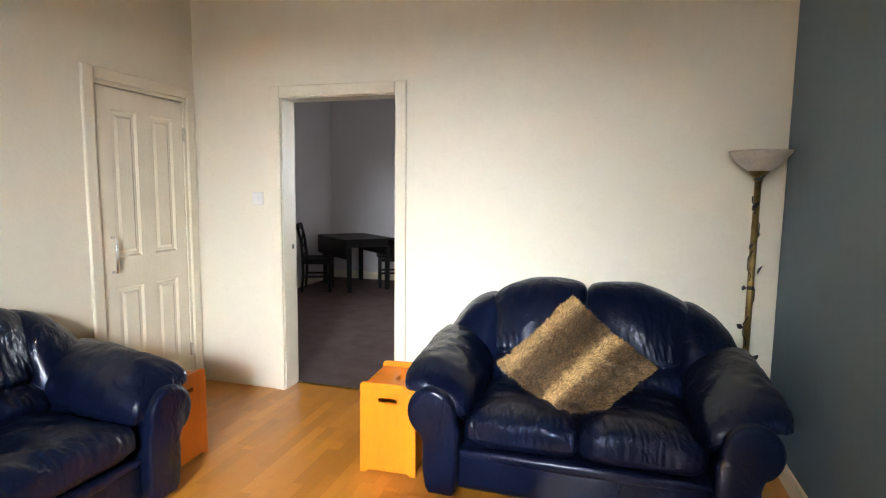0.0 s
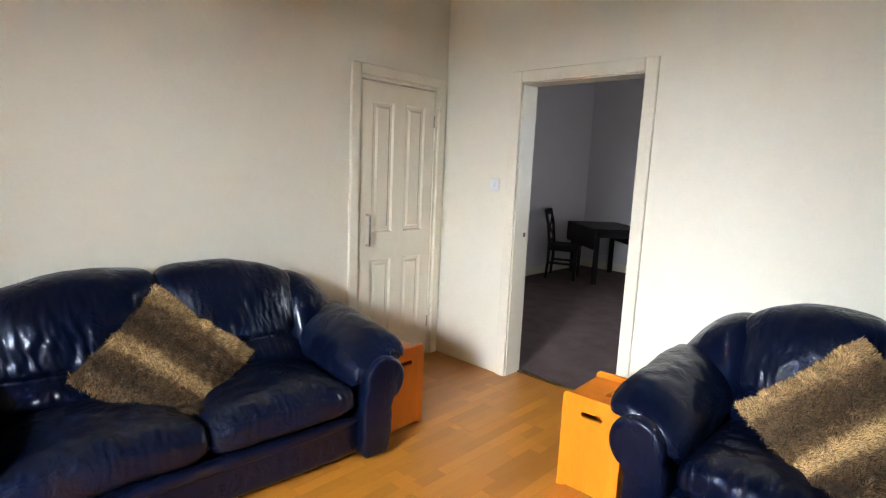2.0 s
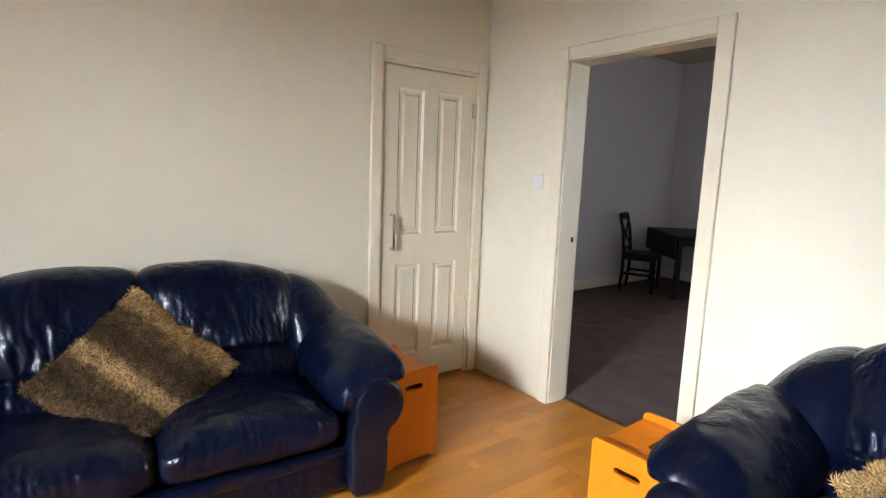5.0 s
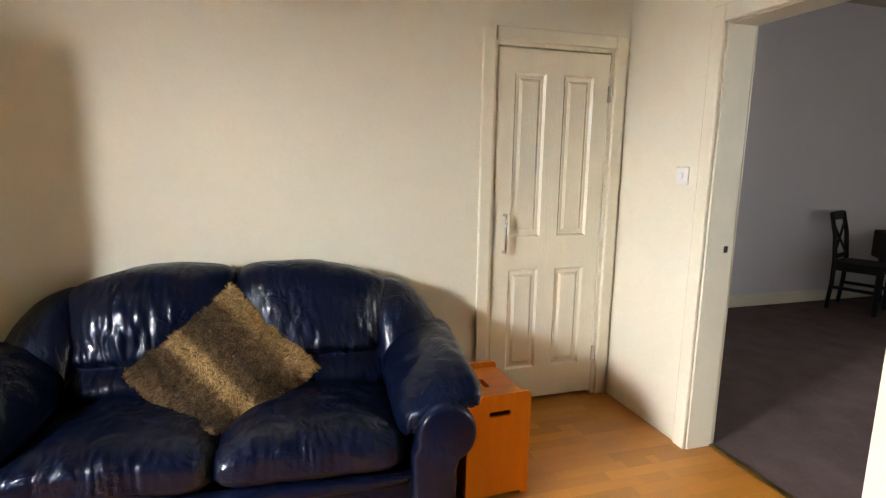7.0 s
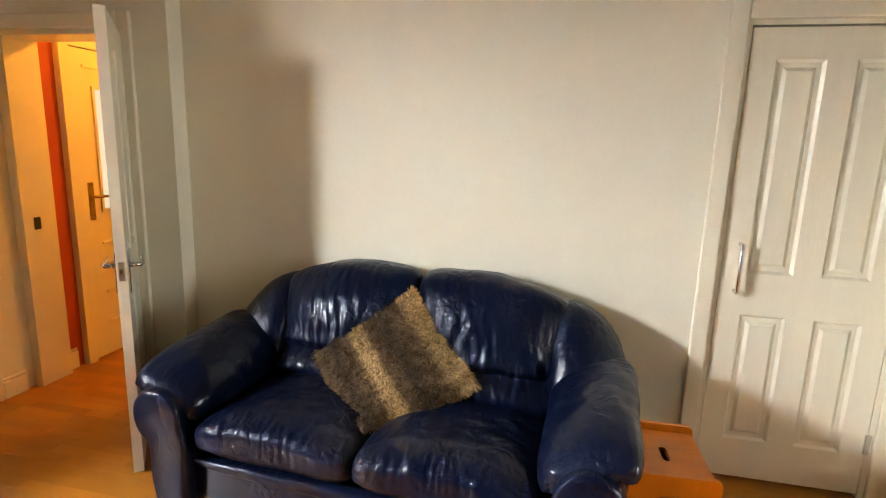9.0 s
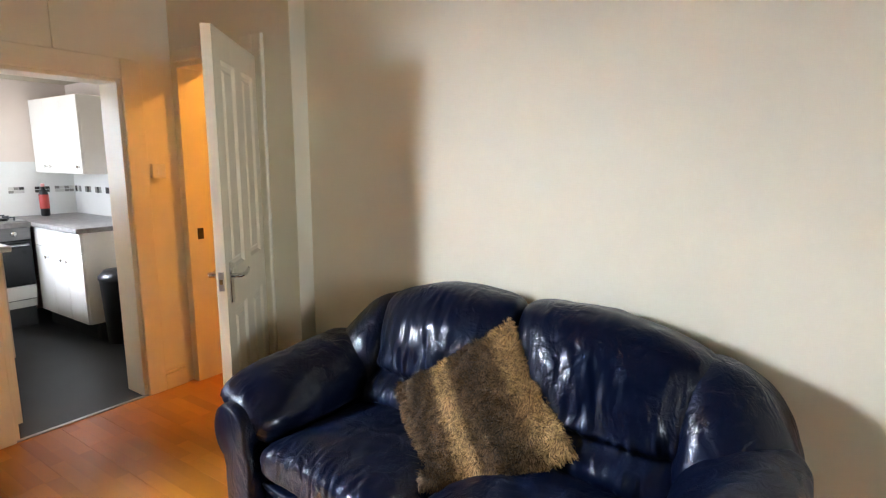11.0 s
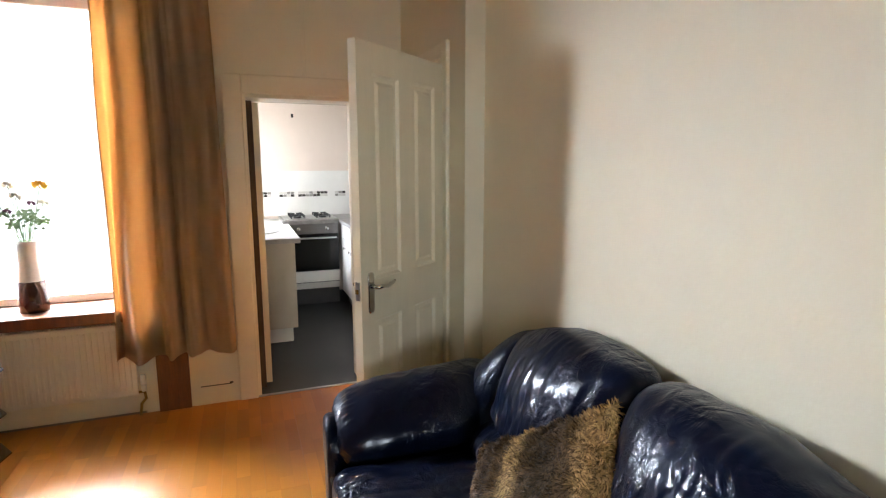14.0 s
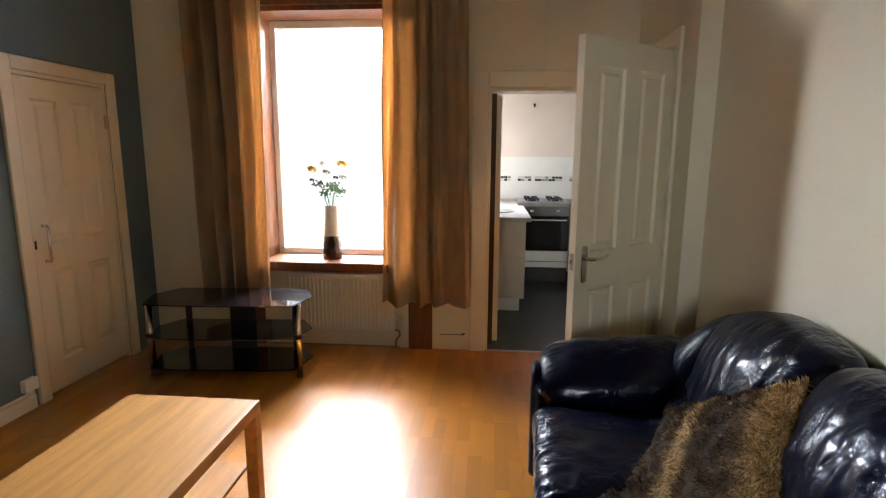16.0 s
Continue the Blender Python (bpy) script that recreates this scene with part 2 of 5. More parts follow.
def pad(h, axis, a, b, n=30, centre=(0, 0, 0), wobble=0.0, seed=0.0, shape=None, freq=5.0):
    """A cushion of half sizes h: squarish outline (a) across, rounder profile (b) along its thin axis."""
    bm = bmesh.new()
    bmesh.ops.create_cube(bm, size=2.0)
    bmesh.ops.subdivide_edges(bm, edges=bm.edges[:], cuts=n, use_grid_fill=True)
    o = [i for i in range(3) if i != axis]
    for v in bm.verts:
        c = [math.tan(k * 0.785398) for k in v.co]
        k = ((abs(c[o[0]]) ** a + abs(c[o[1]]) ** a) ** (b / a) + abs(c[axis]) ** b) ** (1 / b)
        p = Vector([c[i] / k * h[i] for i in range(3)])
        if shape:
            p = Vector(shape(p))
        if wobble:
            q = p * freq + Vector((seed, seed * 1.7, seed * 0.3))
            p += p.normalized() * wobble * (noise.noise(q) + 0.5 * noise.noise(q * 2.3))
        v.co = p + Vector(centre)
    return bm


def moved(bm, m):
    bmesh.ops.transform(bm, matrix=m, verts=bm.verts)
    return bm


# ---- the shell ----
XW, XE, YS, YN, HT = -2.0, 1.68, -0.44, 4.0, 2.9
XD = -1.90  # face of the wall that holds the hall door
DX0, DY1 = -3.35, 8.6  # dining room far corner


def wall_x(name, x0, x1, y0, y1, holes, material, top=HT, label=""):
    """A wall whose faces lie at x0 and x1, from y0 to y1, with holes (y0, y1, z0, z1)."""
    specs, y = [], y0
    for a, b, c, d in sorted(holes):
        if a > y:
            specs.append((x0, x1, y, a, 0, top))
        if c > 0:
            specs.append((x0, x1, a, b, 0, c))
        specs.append((x0, x1, a, b, d, top))
        y = b
    if y < y1:
        specs.append((x0, x1, y, y1, 0, top))
    return structure(name, boxes(*specs), material, label)


def wall_y(name, y0, y1, x0, x1, holes, material, top=HT, label=""):
    specs, x = [], x0
    for a, b, c, d in sorted(holes):
        if a > x:
            specs.append((x, a, y0, y1, 0, top))
        if c > 0:
            specs.append((a, b, y0, y1, 0, c))
        specs.append((a, b, y0, y1, d, top))
        x = b
    if x < x1:
        specs.append((x, x1, y0, y1, 0, top))
    return structure(name, boxes(*specs), material, label)


wall_y("wall_north", YN, YN + 0.15, -2.2, XE, [(-1.311, -0.493, 0, 2.0)], M_WALL, label="cream painted wall with an open doorway")
wall_x("wall_west", XW - 0.2, XW, 0.62, YN, [(3.20, 3.91, 0, 2.0)], M_WALL, label="cream painted wall behind the sofa")
wall_x("wall_hall_door", XD - 0.2, XD, YS, 0.62, [(-0.405, 0.35, 0, 1.99)], M_WALL, label="cream painted wall round the hall doorway")
wall_y("wall_south", YS - 0.2, YS, -3.6, XE - 0.09, [(-1.60, -0.93, 0, 1.87), (-0.30, 0.72, 0, 2.42)], M_WALL, label="cream painted wall with window and kitchen doorway")
EAST = pose(1.585, 0, 0, 0, 0, -1.4)  # the east wall stands slightly askew: local x = 0 is its face
wall_x("wall_east", 0.0, 0.2, YS - 0.2, YN + 0.15, [(-0.10, 0.60, 0, 1.86)], M_BLUE, label="slate blue painted wall").matrix_basis = EAST
# the slab runs out past the window as an added, unseen overhang blocking sun
structure("ceiling_and_overhang", boxes((-3.6, XE + 0.2, -2.45, DY1 + 0.2, HT, HT + 0.15), (-3.6, -0.45, -3.5, -2.45, HT, HT + 0.15)), M_CEIL)
# dining room shell
wall_x("wall_dining_west", DX0 - 0.2, DX0, YN, DY1, [], M_GREY)
wall_y("wall_dining_north", DY1, DY1 + 0.2, DX0 - 0.2, XE + 0.3, [(-0.3, 0.9, 0.8, 2.4)], M_GREY)
wall_x("wall_dining_east", XE + 0.01, XE + 0.2, YN + 0.15, DY1, [], M_GREY)
wall_y("wall_dining_south", YN, YN + 0.15, DX0, -2.2, [], M_GREY)
structure("wall_dining_south_skin", boxes((-2.2, -1.40, YN + 0.15, YN + 0.153, 0, HT), (-0.41, XE, YN + 0.15, YN + 0.153, 0, HT), (-1.40, -0.41, YN + 0.15, YN + 0.153, 2.08, HT)), M_GREY)
# hall shell
wall_x("wall_hall_west", -3.6, -3.4, YS, 1.6, [], M_WALL)
wall_y("wall_hall_north", 1.4, 1.6, -3.4, -2.2, [], M_WALL)
# kitchen shell
KX0, KX1, KY0 = -2.45, -0.62, -3.25
wall_x("wall_kitchen_west", KX0 - 0.15, KX0, KY0, YS - 0.2, [], M_KWALL)
wall_x("wall_kitchen_east", KX1, KX1 + 0.15, KY0, YS - 0.2, [(-3.05, -2.05, 1.05, 2.0)], M_KWALL)
wall_y("wall_kitchen_south", KY0 - 0.15, KY0, KX0 - 0.15, KX1 + 0.15, [], M_KWALL)
# closets behind the two cupboard doors
structure("cupboard_back_west", boxes((-2.5, -2.2, 3.1, 4.0, 0, 2.2)), M_WALL)
structure("cupboard_back_east", boxes((1.83, 2.0, -0.3, 0.8, 0, 2.2)), M_WALL)

structure("floor_base", boxes((-3.6, XE + 0.2, YS - 0.2, YN + 0.15, -0.2, -0.012)), M_STONE)
structure("floor_dining", boxes((DX0 - 0.2, XE + 0.2, YN + 0.15, DY1 + 0.2, -0.2, 0.004)), M_CARPET, "mauve brown fitted carpet")
structure("floor_kitchen", boxes((KX0, KX1, KY0, YS - 0.2, -0.2, 0.0), (-1.60, -0.93, YS - 0.2, YS - 0.01, -0.011, 0.0)), M_VINYL, "dark charcoal vinyl floor")
structure("ground", boxes((-400, 400, -400, 400, -3.4, -3.2)), M_GROUND)

# ---- joinery ----


def panel_door(w, h, material, m, label, name="door_leaf", t=0.04, pull=None, category="door"):
    """A moulded four-panel door; its hinge edge is x = 0, faces at y = -t/2 and t/2. pull: (x, z0, z1, sides)."""
    ob = thing(name, label, category, m)
    st, mid, top, lock0, lock1, bot = 0.145 * w, 0.16 * w, 0.062 * h, 0.395 * h, 0.49 * h, 0.095 * h
    xs = (st, w / 2 - mid / 2, w / 2 + mid / 2, w - st)
    f = t / 2
    part("frame", boxes((0, st, -f, f, 0, h), (w - st, w, -f, f, 0, h), (st, w - st, -f, f, h - top, h), (st, w - st, -f, f, 0, bot), (st, w - st, -f, f, lock0, lock1),
                        (xs[1], xs[2], -f, f, bot, lock0), (xs[1], xs[2], -f, f, lock1, h - top), bevel=0.0), material, ob)
    for x0, x1 in ((xs[0], xs[1]), (xs[2], xs[3])):
        for z0, z1 in ((bot, lock0), (lock1, h - top)):
            bm = bmesh.new()
            for sgn in (-1, 1):
                rings = []
                for inset, y in ((0.0, f), (0.012, f - 0.012), (0.03, f - 0.012), (0.045, f - 0.003)):
                    a, b, c, d = x0 + inset, x1 - inset, z0 + inset, z1 - inset
                    rings.append([bm.verts.new((px, sgn * y, pz)) for px, pz in ((a, c), (b, c), (b, d), (a, d))])
                for r, q in zip(rings, rings[1:]):
                    for k in range(4):
                        bm.faces.new((r[k], r[(k + 1) % 4], q[(k + 1) % 4], q[k]))
                bm.faces.new(rings[-1])
            part("panel", bm, material, ob)
    if pull:
        x, z0, z1, side = pull
        y = side * f
        bm = tube([(x, y, z0 + 0.012), (x, y + side * 0.028, z0 + 0.012), (x, y + side * 0.034, z0 + 0.02), (x, y + side * 0.034, z1 - 0.02), (x, y + side * 0.028, z1 - 0.012), (x, y, z1 - 0.012)], 0.0092, 12)
        part("pull_handle", bm, M_CHROME, ob, "chrome bar pull handle", True)
    return ob


def hinge(parent, x, y, z, material=None):
    part("hinge", boxes((x - 0.012, x + 0.012, y - 0.006, y + 0.006, z - 0.045, z + 0.045), bevel=0.003), material or M_CHROME, parent, "steel butt hinge")


def lever_set(parent, x, f, z, toward):
    """A lever handle on a long backplate on each face, and the latch plate between."""
    for sgn in (-1, 1):
        pl = part("backplate", puff(0.021, 0.005, 0.09, 6, 5, (x, sgn * (f + 0.004), z)), M_CHROME, parent, "chrome oval backplate", True)
        pts = [(x, sgn * (f + 0.006), z + 0.03), (x, sgn * (f + 0.045), z + 0.03), (x + toward * 0.02, sgn * (f + 0.052), z + 0.032), (x + toward * 0.06, sgn * (f + 0.05), z + 0.026), (x + toward * 0.105, sgn * (f + 0.046), z + 0.034), (x + toward * 0.122, sgn * (f + 0.046), z + 0.042)]
        part("lever", tube(pts, [0.010, 0.010, 0.010, 0.0085, 0.0075, 0.004], 10), M_CHROME, pl, "scrolled chrome lever", True)


def architrave(name, m, w, h, width=0.085, depth=0.022, label="", sides=(1, 1)):
    """A moulded door surround: opening w by h from local x = 0, lying on the plane y = 0 and standing out to -y."""
    ob = new(name)
    ob.matrix_basis = m
    tagged(ob, label or "cream gloss painted door surround", "", "", "structure")
    for k, (x0, x1, z0, z1) in enumerate(((-width, 0, 0, h + width), (w, w + width, 0, h + width), (0, w, h, h + width))):
        if k < 2 and not sides[k]:
            continue
        bm = boxes((x0, x1, -depth, 0, z0, z1), bevel=0.007)
        part("moulding", bm, M_GLOSS, ob)
    return ob


def lining(name, m, w, h, depth, t=0.02, material=None):
    """The boards that line a doorway, inside an opening of w by h, running back to +y."""
    structure(name, boxes((0, t, 0, depth, 0, h), (w - t, w, 0, depth, 0, h), (t, w - t, 0, depth, h - t, h), bevel=0.002), material or M_GLOSS).matrix_basis = m


# west cupboard door: frame on the west wall (local x runs along +y, local -y faces the room)
WEST = pose(XW, 3.20, 0, 0, 0, 90)
architrave("trim_cupboard_west", WEST, 0.71, 2.0, 0.07, 0.022)
structure("door_frame_cupboard_west", boxes((0, 0.02, 0.0, 0.15, 0, 2.0), (0.69, 0.71, 0.0, 0.15, 0, 2.0), (0.02, 0.69, 0.0, 0.15, 1.98, 2.0)), M_GLOSS).matrix_basis = WEST
cup = panel_door(0.662, 1.95, M_DOOR, pose(XW - 0.022, 3.20 + 0.686, 0.022, 0, 0, -90), "cream painted four panel cupboard door, closed, with a chrome pull", "cupboard_door", pull=(0.60, 0.862, 1.092, 1))
hinge(cup, -0.003, 0.022, 1.74)
hinge(cup, -0.003, 0.022, 0.24)
# east cupboard door
EF = EAST @ pose(0, 0.60, 0, 0, 0, -90)
architrave("trim_cupboard_east", EF, 0.70, 1.86, 0.075, 0.022, "pale cream cupboard door surround")
structure("door_frame_cupboard_east", boxes((0, 0.02, 0.0, 0.15, 0, 1.86), (0.68, 0.70, 0.0, 0.15, 0, 1.86), (0.02, 0.68, 0.0, 0.15, 1.84, 1.86)), M_GLOSS).matrix_basis = EF
cup = panel_door(0.652, 1.81, M_DOOR, EAST @ pose(0.022, -0.076, 0.022, 0, 0, 90), "cream painted panel cupboard door in the blue wall, closed", "cupboard_door", pull=(0.58, 0.77, 1.0, 1))
hinge(cup, -0.003, 0.022, 1.6)
part("lock", boxes((0.632, 0.645, 0.018, 0.024, 0.86, 0.91), bevel=0.003), M_BLACK, cup, "small black keyhole plate")

# doorway to the dining room
architrave("trim_dining_doorway", pose(-1.311, YN, 0), 0.818, 2.0, 0.075, 0.022)
architrave("trim_dining_doorway_far", pose(-0.493, YN + 0.153, 0, 0, 0, 180), 0.818, 2.0, 0.075, 0.02)
lining("door_lining_dining", pose(-1.311, YN, 0), 0.818, 2.0, 0.15, 0.006)
structure("strike_plate", boxes((-1.305, -1.302, YN + 0.10, YN + 0.12, 0.985, 1.015)), M_DARKMETAL)
structure("floor_trim_dining", boxes((-1.31, -0.495, YN + 0.135, YN + 0.165, 0.0, 0.009), bevel=0.003), M_BRASS)

# kitchen doorway
architrave("trim_kitchen_doorway", pose(-0.93, YS, 0, 0, 0, 180), 0.67, 1.87, 0.11, 0.022)
lining("door_lining_kitchen", pose(-0.93, YS, 0, 0, 0, 180), 0.67, 1.87, 0.2, 0.02)
kd = panel_door(0.60, 1.83, M_DOOR, pose(-1.005, YS - 0.19, 0.012, 0, 0, -89), "cream painted kitchen door standing open into the kitchen", "kitchen_door")
for z in (0.25, 0.95, 1.6):
    hinge(kd, 0.0, 0.026, z, M_DARKMETAL)
# brown strip added in the open hinge gap, its dark colour standing for shade
structure("door_gap_fill_kitchen", boxes((-0.986, -0.951, YS - 0.16, YS - 0.14, 0, 1.848)), mat("gap_shade_brown", (0.07, 0.04, 0.022), 0.7, var=0.2, stretch=(6, 6, 0.6)), "dark strip filling the shaded gap by the kitchen door")
structure("threshold_kitchen", boxes((-1.60, -0.93, YS - 0.012, YS + 0.012, 0.0, 0.008), bevel=0.003), M_STEEL)

# hall doorway and its open door
architrave("trim_hall_doorway", pose(XD, -0.405, 0, 0, 0, 90), 0.755, 1.99, 0.075, 0.022, sides=(0, 1))
lining("door_lining_hall", pose(XD, -0.405, 0, 0, 0, 90), 0.755, 1.99, 0.2, 0.025)
HINGE = pose(XD + 0.015, 0.342, 0.008, 0, 0, 39)
hd = panel_door(0.70, 1.945, M_DOOR, HINGE, "cream painted four panel door standing open into the room", "hall_door")
lever_set(hd, 0.64, 0.02, 0.90, -1)
part("latch_plate", boxes((0.699, 0.702, -0.011, 0.011, 0.875, 0.955), bevel=0.001), M_STEEL, hd, "steel latch plate on the door edge")
part("latch_bolt", boxes((0.702, 0.711, -0.006, 0.006, 0.905, 0.925), bevel=0.002), M_BRASS, hd, "small brass latch bolt")
for z in (0.24, 0.87, 1.74):
    hinge(hd, -0.004, -0.02, z, M_DARKMETAL)
structure("strike_plate_hall", boxes((XD - 0.10, XD - 0.06, -0.381, -0.378, 0.93, 1.0)), M_DARKMETAL)


def skirting(name, m, length, h=0.13, t=0.018, material=None):
    """A skirting board with a rounded top, along local x, against local y = 0, standing out to -y."""
    bm = boxes((0, length, -t, 0, 0, h - 0.02), (0, length, -t * 0.6, 0, h - 0.02, h), bevel=0.004)
    structure(name, bm, material or M_GLOSS, "cream gloss skirting board").matrix_basis = m


skirting("baseboard_north", pose(-0.418, YN, 0), XE + 0.41, 0.10)
skirting("baseboard_north_west", pose(XW, YN, 0), 0.61, 0.012, 0.008)
skirting("baseboard_west", pose(XW, 0.63, 0, 0, 0, 90), 2.49, 0.11)
skirting("baseboard_east", EAST @ pose(0, YN - 0.02, 0, 0, 0, -90), 3.28, 0.10)
skirting("baseboard_kitchen_pier", pose(-1.712, YS, 0, 0, 0, 180), 0.14, 0.12)
skirting("baseboard_south", pose(-0.56, YS, 0, 0, 0, 180), 0.255, 0.012, 0.008)
skirting("baseboard_dining_west", pose(DX0, YN + 0.16, 0, 0, 0, 90), DY1 - YN - 0.16, 0.12)
skirting("baseboard_dining_north", pose(DX0, DY1, 0), XE - DX0, 0.12)
skirting("baseboard_hall", pose(-2.06, YS, 0, 0, 0, 180), 0.13, 0.13)

# ---- window ----
# timber recess: casings to the floor, lining, sill board, and the white framed pane
for n, x0 in (("window_casing_west", -0.545), ("window_casing_east", 0.72)):
    structure(n, boxes((x0, x0 + 0.175, YS, YS + 0.02, 0, 2.62), bevel=0.004), M_WOODBR, "brown stained timber window casing")
structure("window_casing_head", boxes((-0.37, 0.72, YS, YS + 0.02, 2.42, 2.62), bevel=0.004), M_WOODBR)
structure("window_reveal", boxes((-0.30, -0.285, YS - 0.36, YS, 0.62, 2.42), (0.705, 0.72, YS - 0.36, YS, 0.62, 2.42), (-0.285, 0.705, YS - 0.36, YS, 2.385, 2.42)), M_WOODBR)
structure("window_sill", boxes((-0.33, 0.745, YS - 0.36, YS + 0.065, 0.58, 0.648), bevel=0.008), M_WOODBR, "brown stained timber window sill")
structure("window_apron", boxes((-0.37, 0.72, YS - 0.06, YS - 0.03, 0, 0.575)), M_WALL, "cream panel behind the radiator")
structure("window_outer_reveal", boxes((-0.5, -0.30, -0.80, -0.64, 0, 2.9), (0.72, 0.92, -0.80, -0.64, 0, 2.9), (-0.30, 0.72, -0.80, -0.64, 2.42, 2.9), (-0.30, 0.72, -0.80, -0.64, 0, 0.575)), M_STONE)
wi = tagged(new("window_1"), "tall white framed window with clear panes", "", "", "structure")
YG = YS - 0.33
part("window_frame", boxes((-0.285, -0.24, YG, YG + 0.05, 0.648, 2.385), (0.66, 0.705, YG, YG + 0.05, 0.648, 2.385), (-0.24, 0.66, YG, YG + 0.05, 2.33, 2.385), (-0.24, 0.66, YG, YG + 0.05, 0.648, 0.695), bevel=0.006), M_WHITEPL, wi)
pane = part("pane", boxes((-0.24, 0.66, YG + 0.02, YG + 0.026, 0.695, 2.33)), M_GLASS, wi)
pane.visible_shadow = False
structure("backdrop", boxes((-14, 14, -16.2, -16, -3.2, 9.0)), glow("hazy_distance", (1.0, 1.0, 1.0), 0.6))
# unseen kitchen window, added and placed so direct light misses the door jamb
for n, xs, ys in (("window_kitchen_unseen", (KX1 + 0.05, KX1 + 0.09), (-3.05, -2.05)),):
    structure(n, boxes((xs[0], xs[1], ys[0], ys[0] + 0.05, 1.05, 2.0), (xs[0], xs[1], ys[1] - 0.05, ys[1], 1.05, 2.0), (xs[0], xs[1], ys[0] + 0.05, ys[1] - 0.05, 1.05, 1.1), (xs[0], xs[1], ys[0] + 0.05, ys[1] - 0.05, 1.95, 2.0)), M_WHITEPL)

# ---- curtains ----


def curtain_cloth():
    m = M_CURTAIN
    N, L = m.node_tree.nodes, m.node_tree.links
    b, out = N["Principled BSDF"], N["Material Output"]
    tr = N.new("ShaderNodeBsdfTranslucent")
    tr.inputs[0].default_value = (0.74, 0.45, 0.21, 1)
    mx = N.new("ShaderNodeMixShader")
    mx.inputs[0].default_value = 0.38
    L.new(b.outputs[0], mx.inputs[1])
    L.new(tr.outputs[0], mx.inputs[2])
    L.new(mx.outputs[0], out.inputs["Surface"])


curtain_cloth()


def curtain(x0t, x1t, x0b, x1b, ztop, zbot, folds, seed, label):
    """A gathered curtain: pleats that deepen downwards and hang unevenly."""
    ob = thing("curtain", label, "curtain", pose((x0t + x1t) / 2, YS + 0.13, 0), "window curtains")
    cx = (x0t + x1t) / 2
    bm = bmesh.new()
    nu, nv = 120, 40
    rnd = random.Random(seed)
    ph = [rnd.uniform(0, 6.28) for _ in range(6)]
    grid = []
    for j in range(nv + 1):
        v = j / nv
        row = []
        for i in range(nu + 1):
            u = i / nu
            w = u + 0.035 * math.sin(6.28 * u * 1.6 + ph[0]) + 0.01 * math.sin(9 * v + ph[4])
            amp = 0.040 + 0.024 * math.sin(5 * u + ph[1]) + 0.014 * v
            y = amp * math.sin(6.28 * folds * w + 0.5 * math.sin(3 * v + ph[2])) + 0.012 * math.sin(6.28 * folds * 2.3 * w + ph[3])
            x = (x0t + (x1t - x0t) * u) * (1 - v) + (x0b + (x1b - x0b) * u) * v
            z = ztop + (zbot - ztop) * v + v * 0.012 * math.sin(6.28 * folds * w + 1.2) - v * 0.10 * max(0, u - 0.15) * (x1b < x0b)
            row.append(bm.verts.new((x - cx, y, z)))
        grid.append(row)
    for r, q in zip(grid, grid[1:]):
        for i in range(nu):
            bm.faces.new((r[i], r[i + 1], q[i + 1], q[i]))
    cl = part("cloth", bm, M_CURTAIN, ob, "", True)
    so = cl.modifiers.new("thickness", "SOLIDIFY")
    so.thickness = 0.003
    return ob


curtain(-0.78, -0.235, -0.82, -0.20, 2.66, 0.37, 4.2, 3, "long taupe curtain gathered beside the window")
curtain(1.13, 0.585, 1.10, 0.61, 2.66, 0.40, 4.4, 8, "long taupe curtain gathered behind the television stand")
pole = thing("curtain_pole", "dark wooden curtain pole over the window", "curtain pole", pose(0.17, YS + 0.13, 2.68))
part("rod", tube([(-1.05, 0, 0), (1.1, 0, 0)], 0.016, 12), M_WOODBR, pole, "", True)
for x in (-1.0, 1.05):
    part("bracket", boxes((x - 0.012, x + 0.012, -0.13, 0.0, -0.02, 0.012)), M_WOODBR, pole)

# ---- radiator ----
rad = thing("radiator", "cream enamelled panel radiator under the window sill", "radiator", pose(0.13, YS + 0.03, 0.13))
bm = boxes((-0.40, 0.40, -0.02, 0.004, 0, 0.43), bevel=0.006)
part("panel", bm, M_RAD, rad)
bm = bmesh.new()
for k in range(26):
    x = -0.375 + k * 0.03
    bm_box(bm, x, x + 0.016, 0.003, 0.013, 0.03, 0.40, 0.005)
part("ribs", bm, M_RAD, rad, "pressed upright ribs")
part("grille", boxes(*[(-0.395 + k * 0.0204, -0.395 + k * 0.0204 + 0.012, -0.06, 0.0, 0.425, 0.436) for k in range(39)]), M_RAD, rad)
part("valve", tube([(-0.43, 0, 0.02), (-0.43, 0, 0.065)], [0.013, 0.016], 12), M_WHITEPL, rad, "white thermostatic valve", True)
part("valve_head", tube([(-0.43, 0, 0.065), (-0.43, 0, 0.12)], [0.017, 0.015], 14), M_WHITEPL, rad, "", True)
part("pipe", tube([(-0.40, -0.01, 0.012), (-0.43, -0.01, 0.012), (-0.435, -0.01, -0.03), (-0.41, -0.01, -0.06), (-0.40, -0.01, -0.135)], 0.0085, 10), M_BRASS, rad, "tarnished copper pipe", True)
bm = boxes((-0.40, 0.40, -0.03, -0.02, 0.02, 0.06), (-0.40, 0.40, -0.03, -0.02, 0.36, 0.40))
part("wall_bracket", bm, M_RAD, rad)

# ---- sofas ----


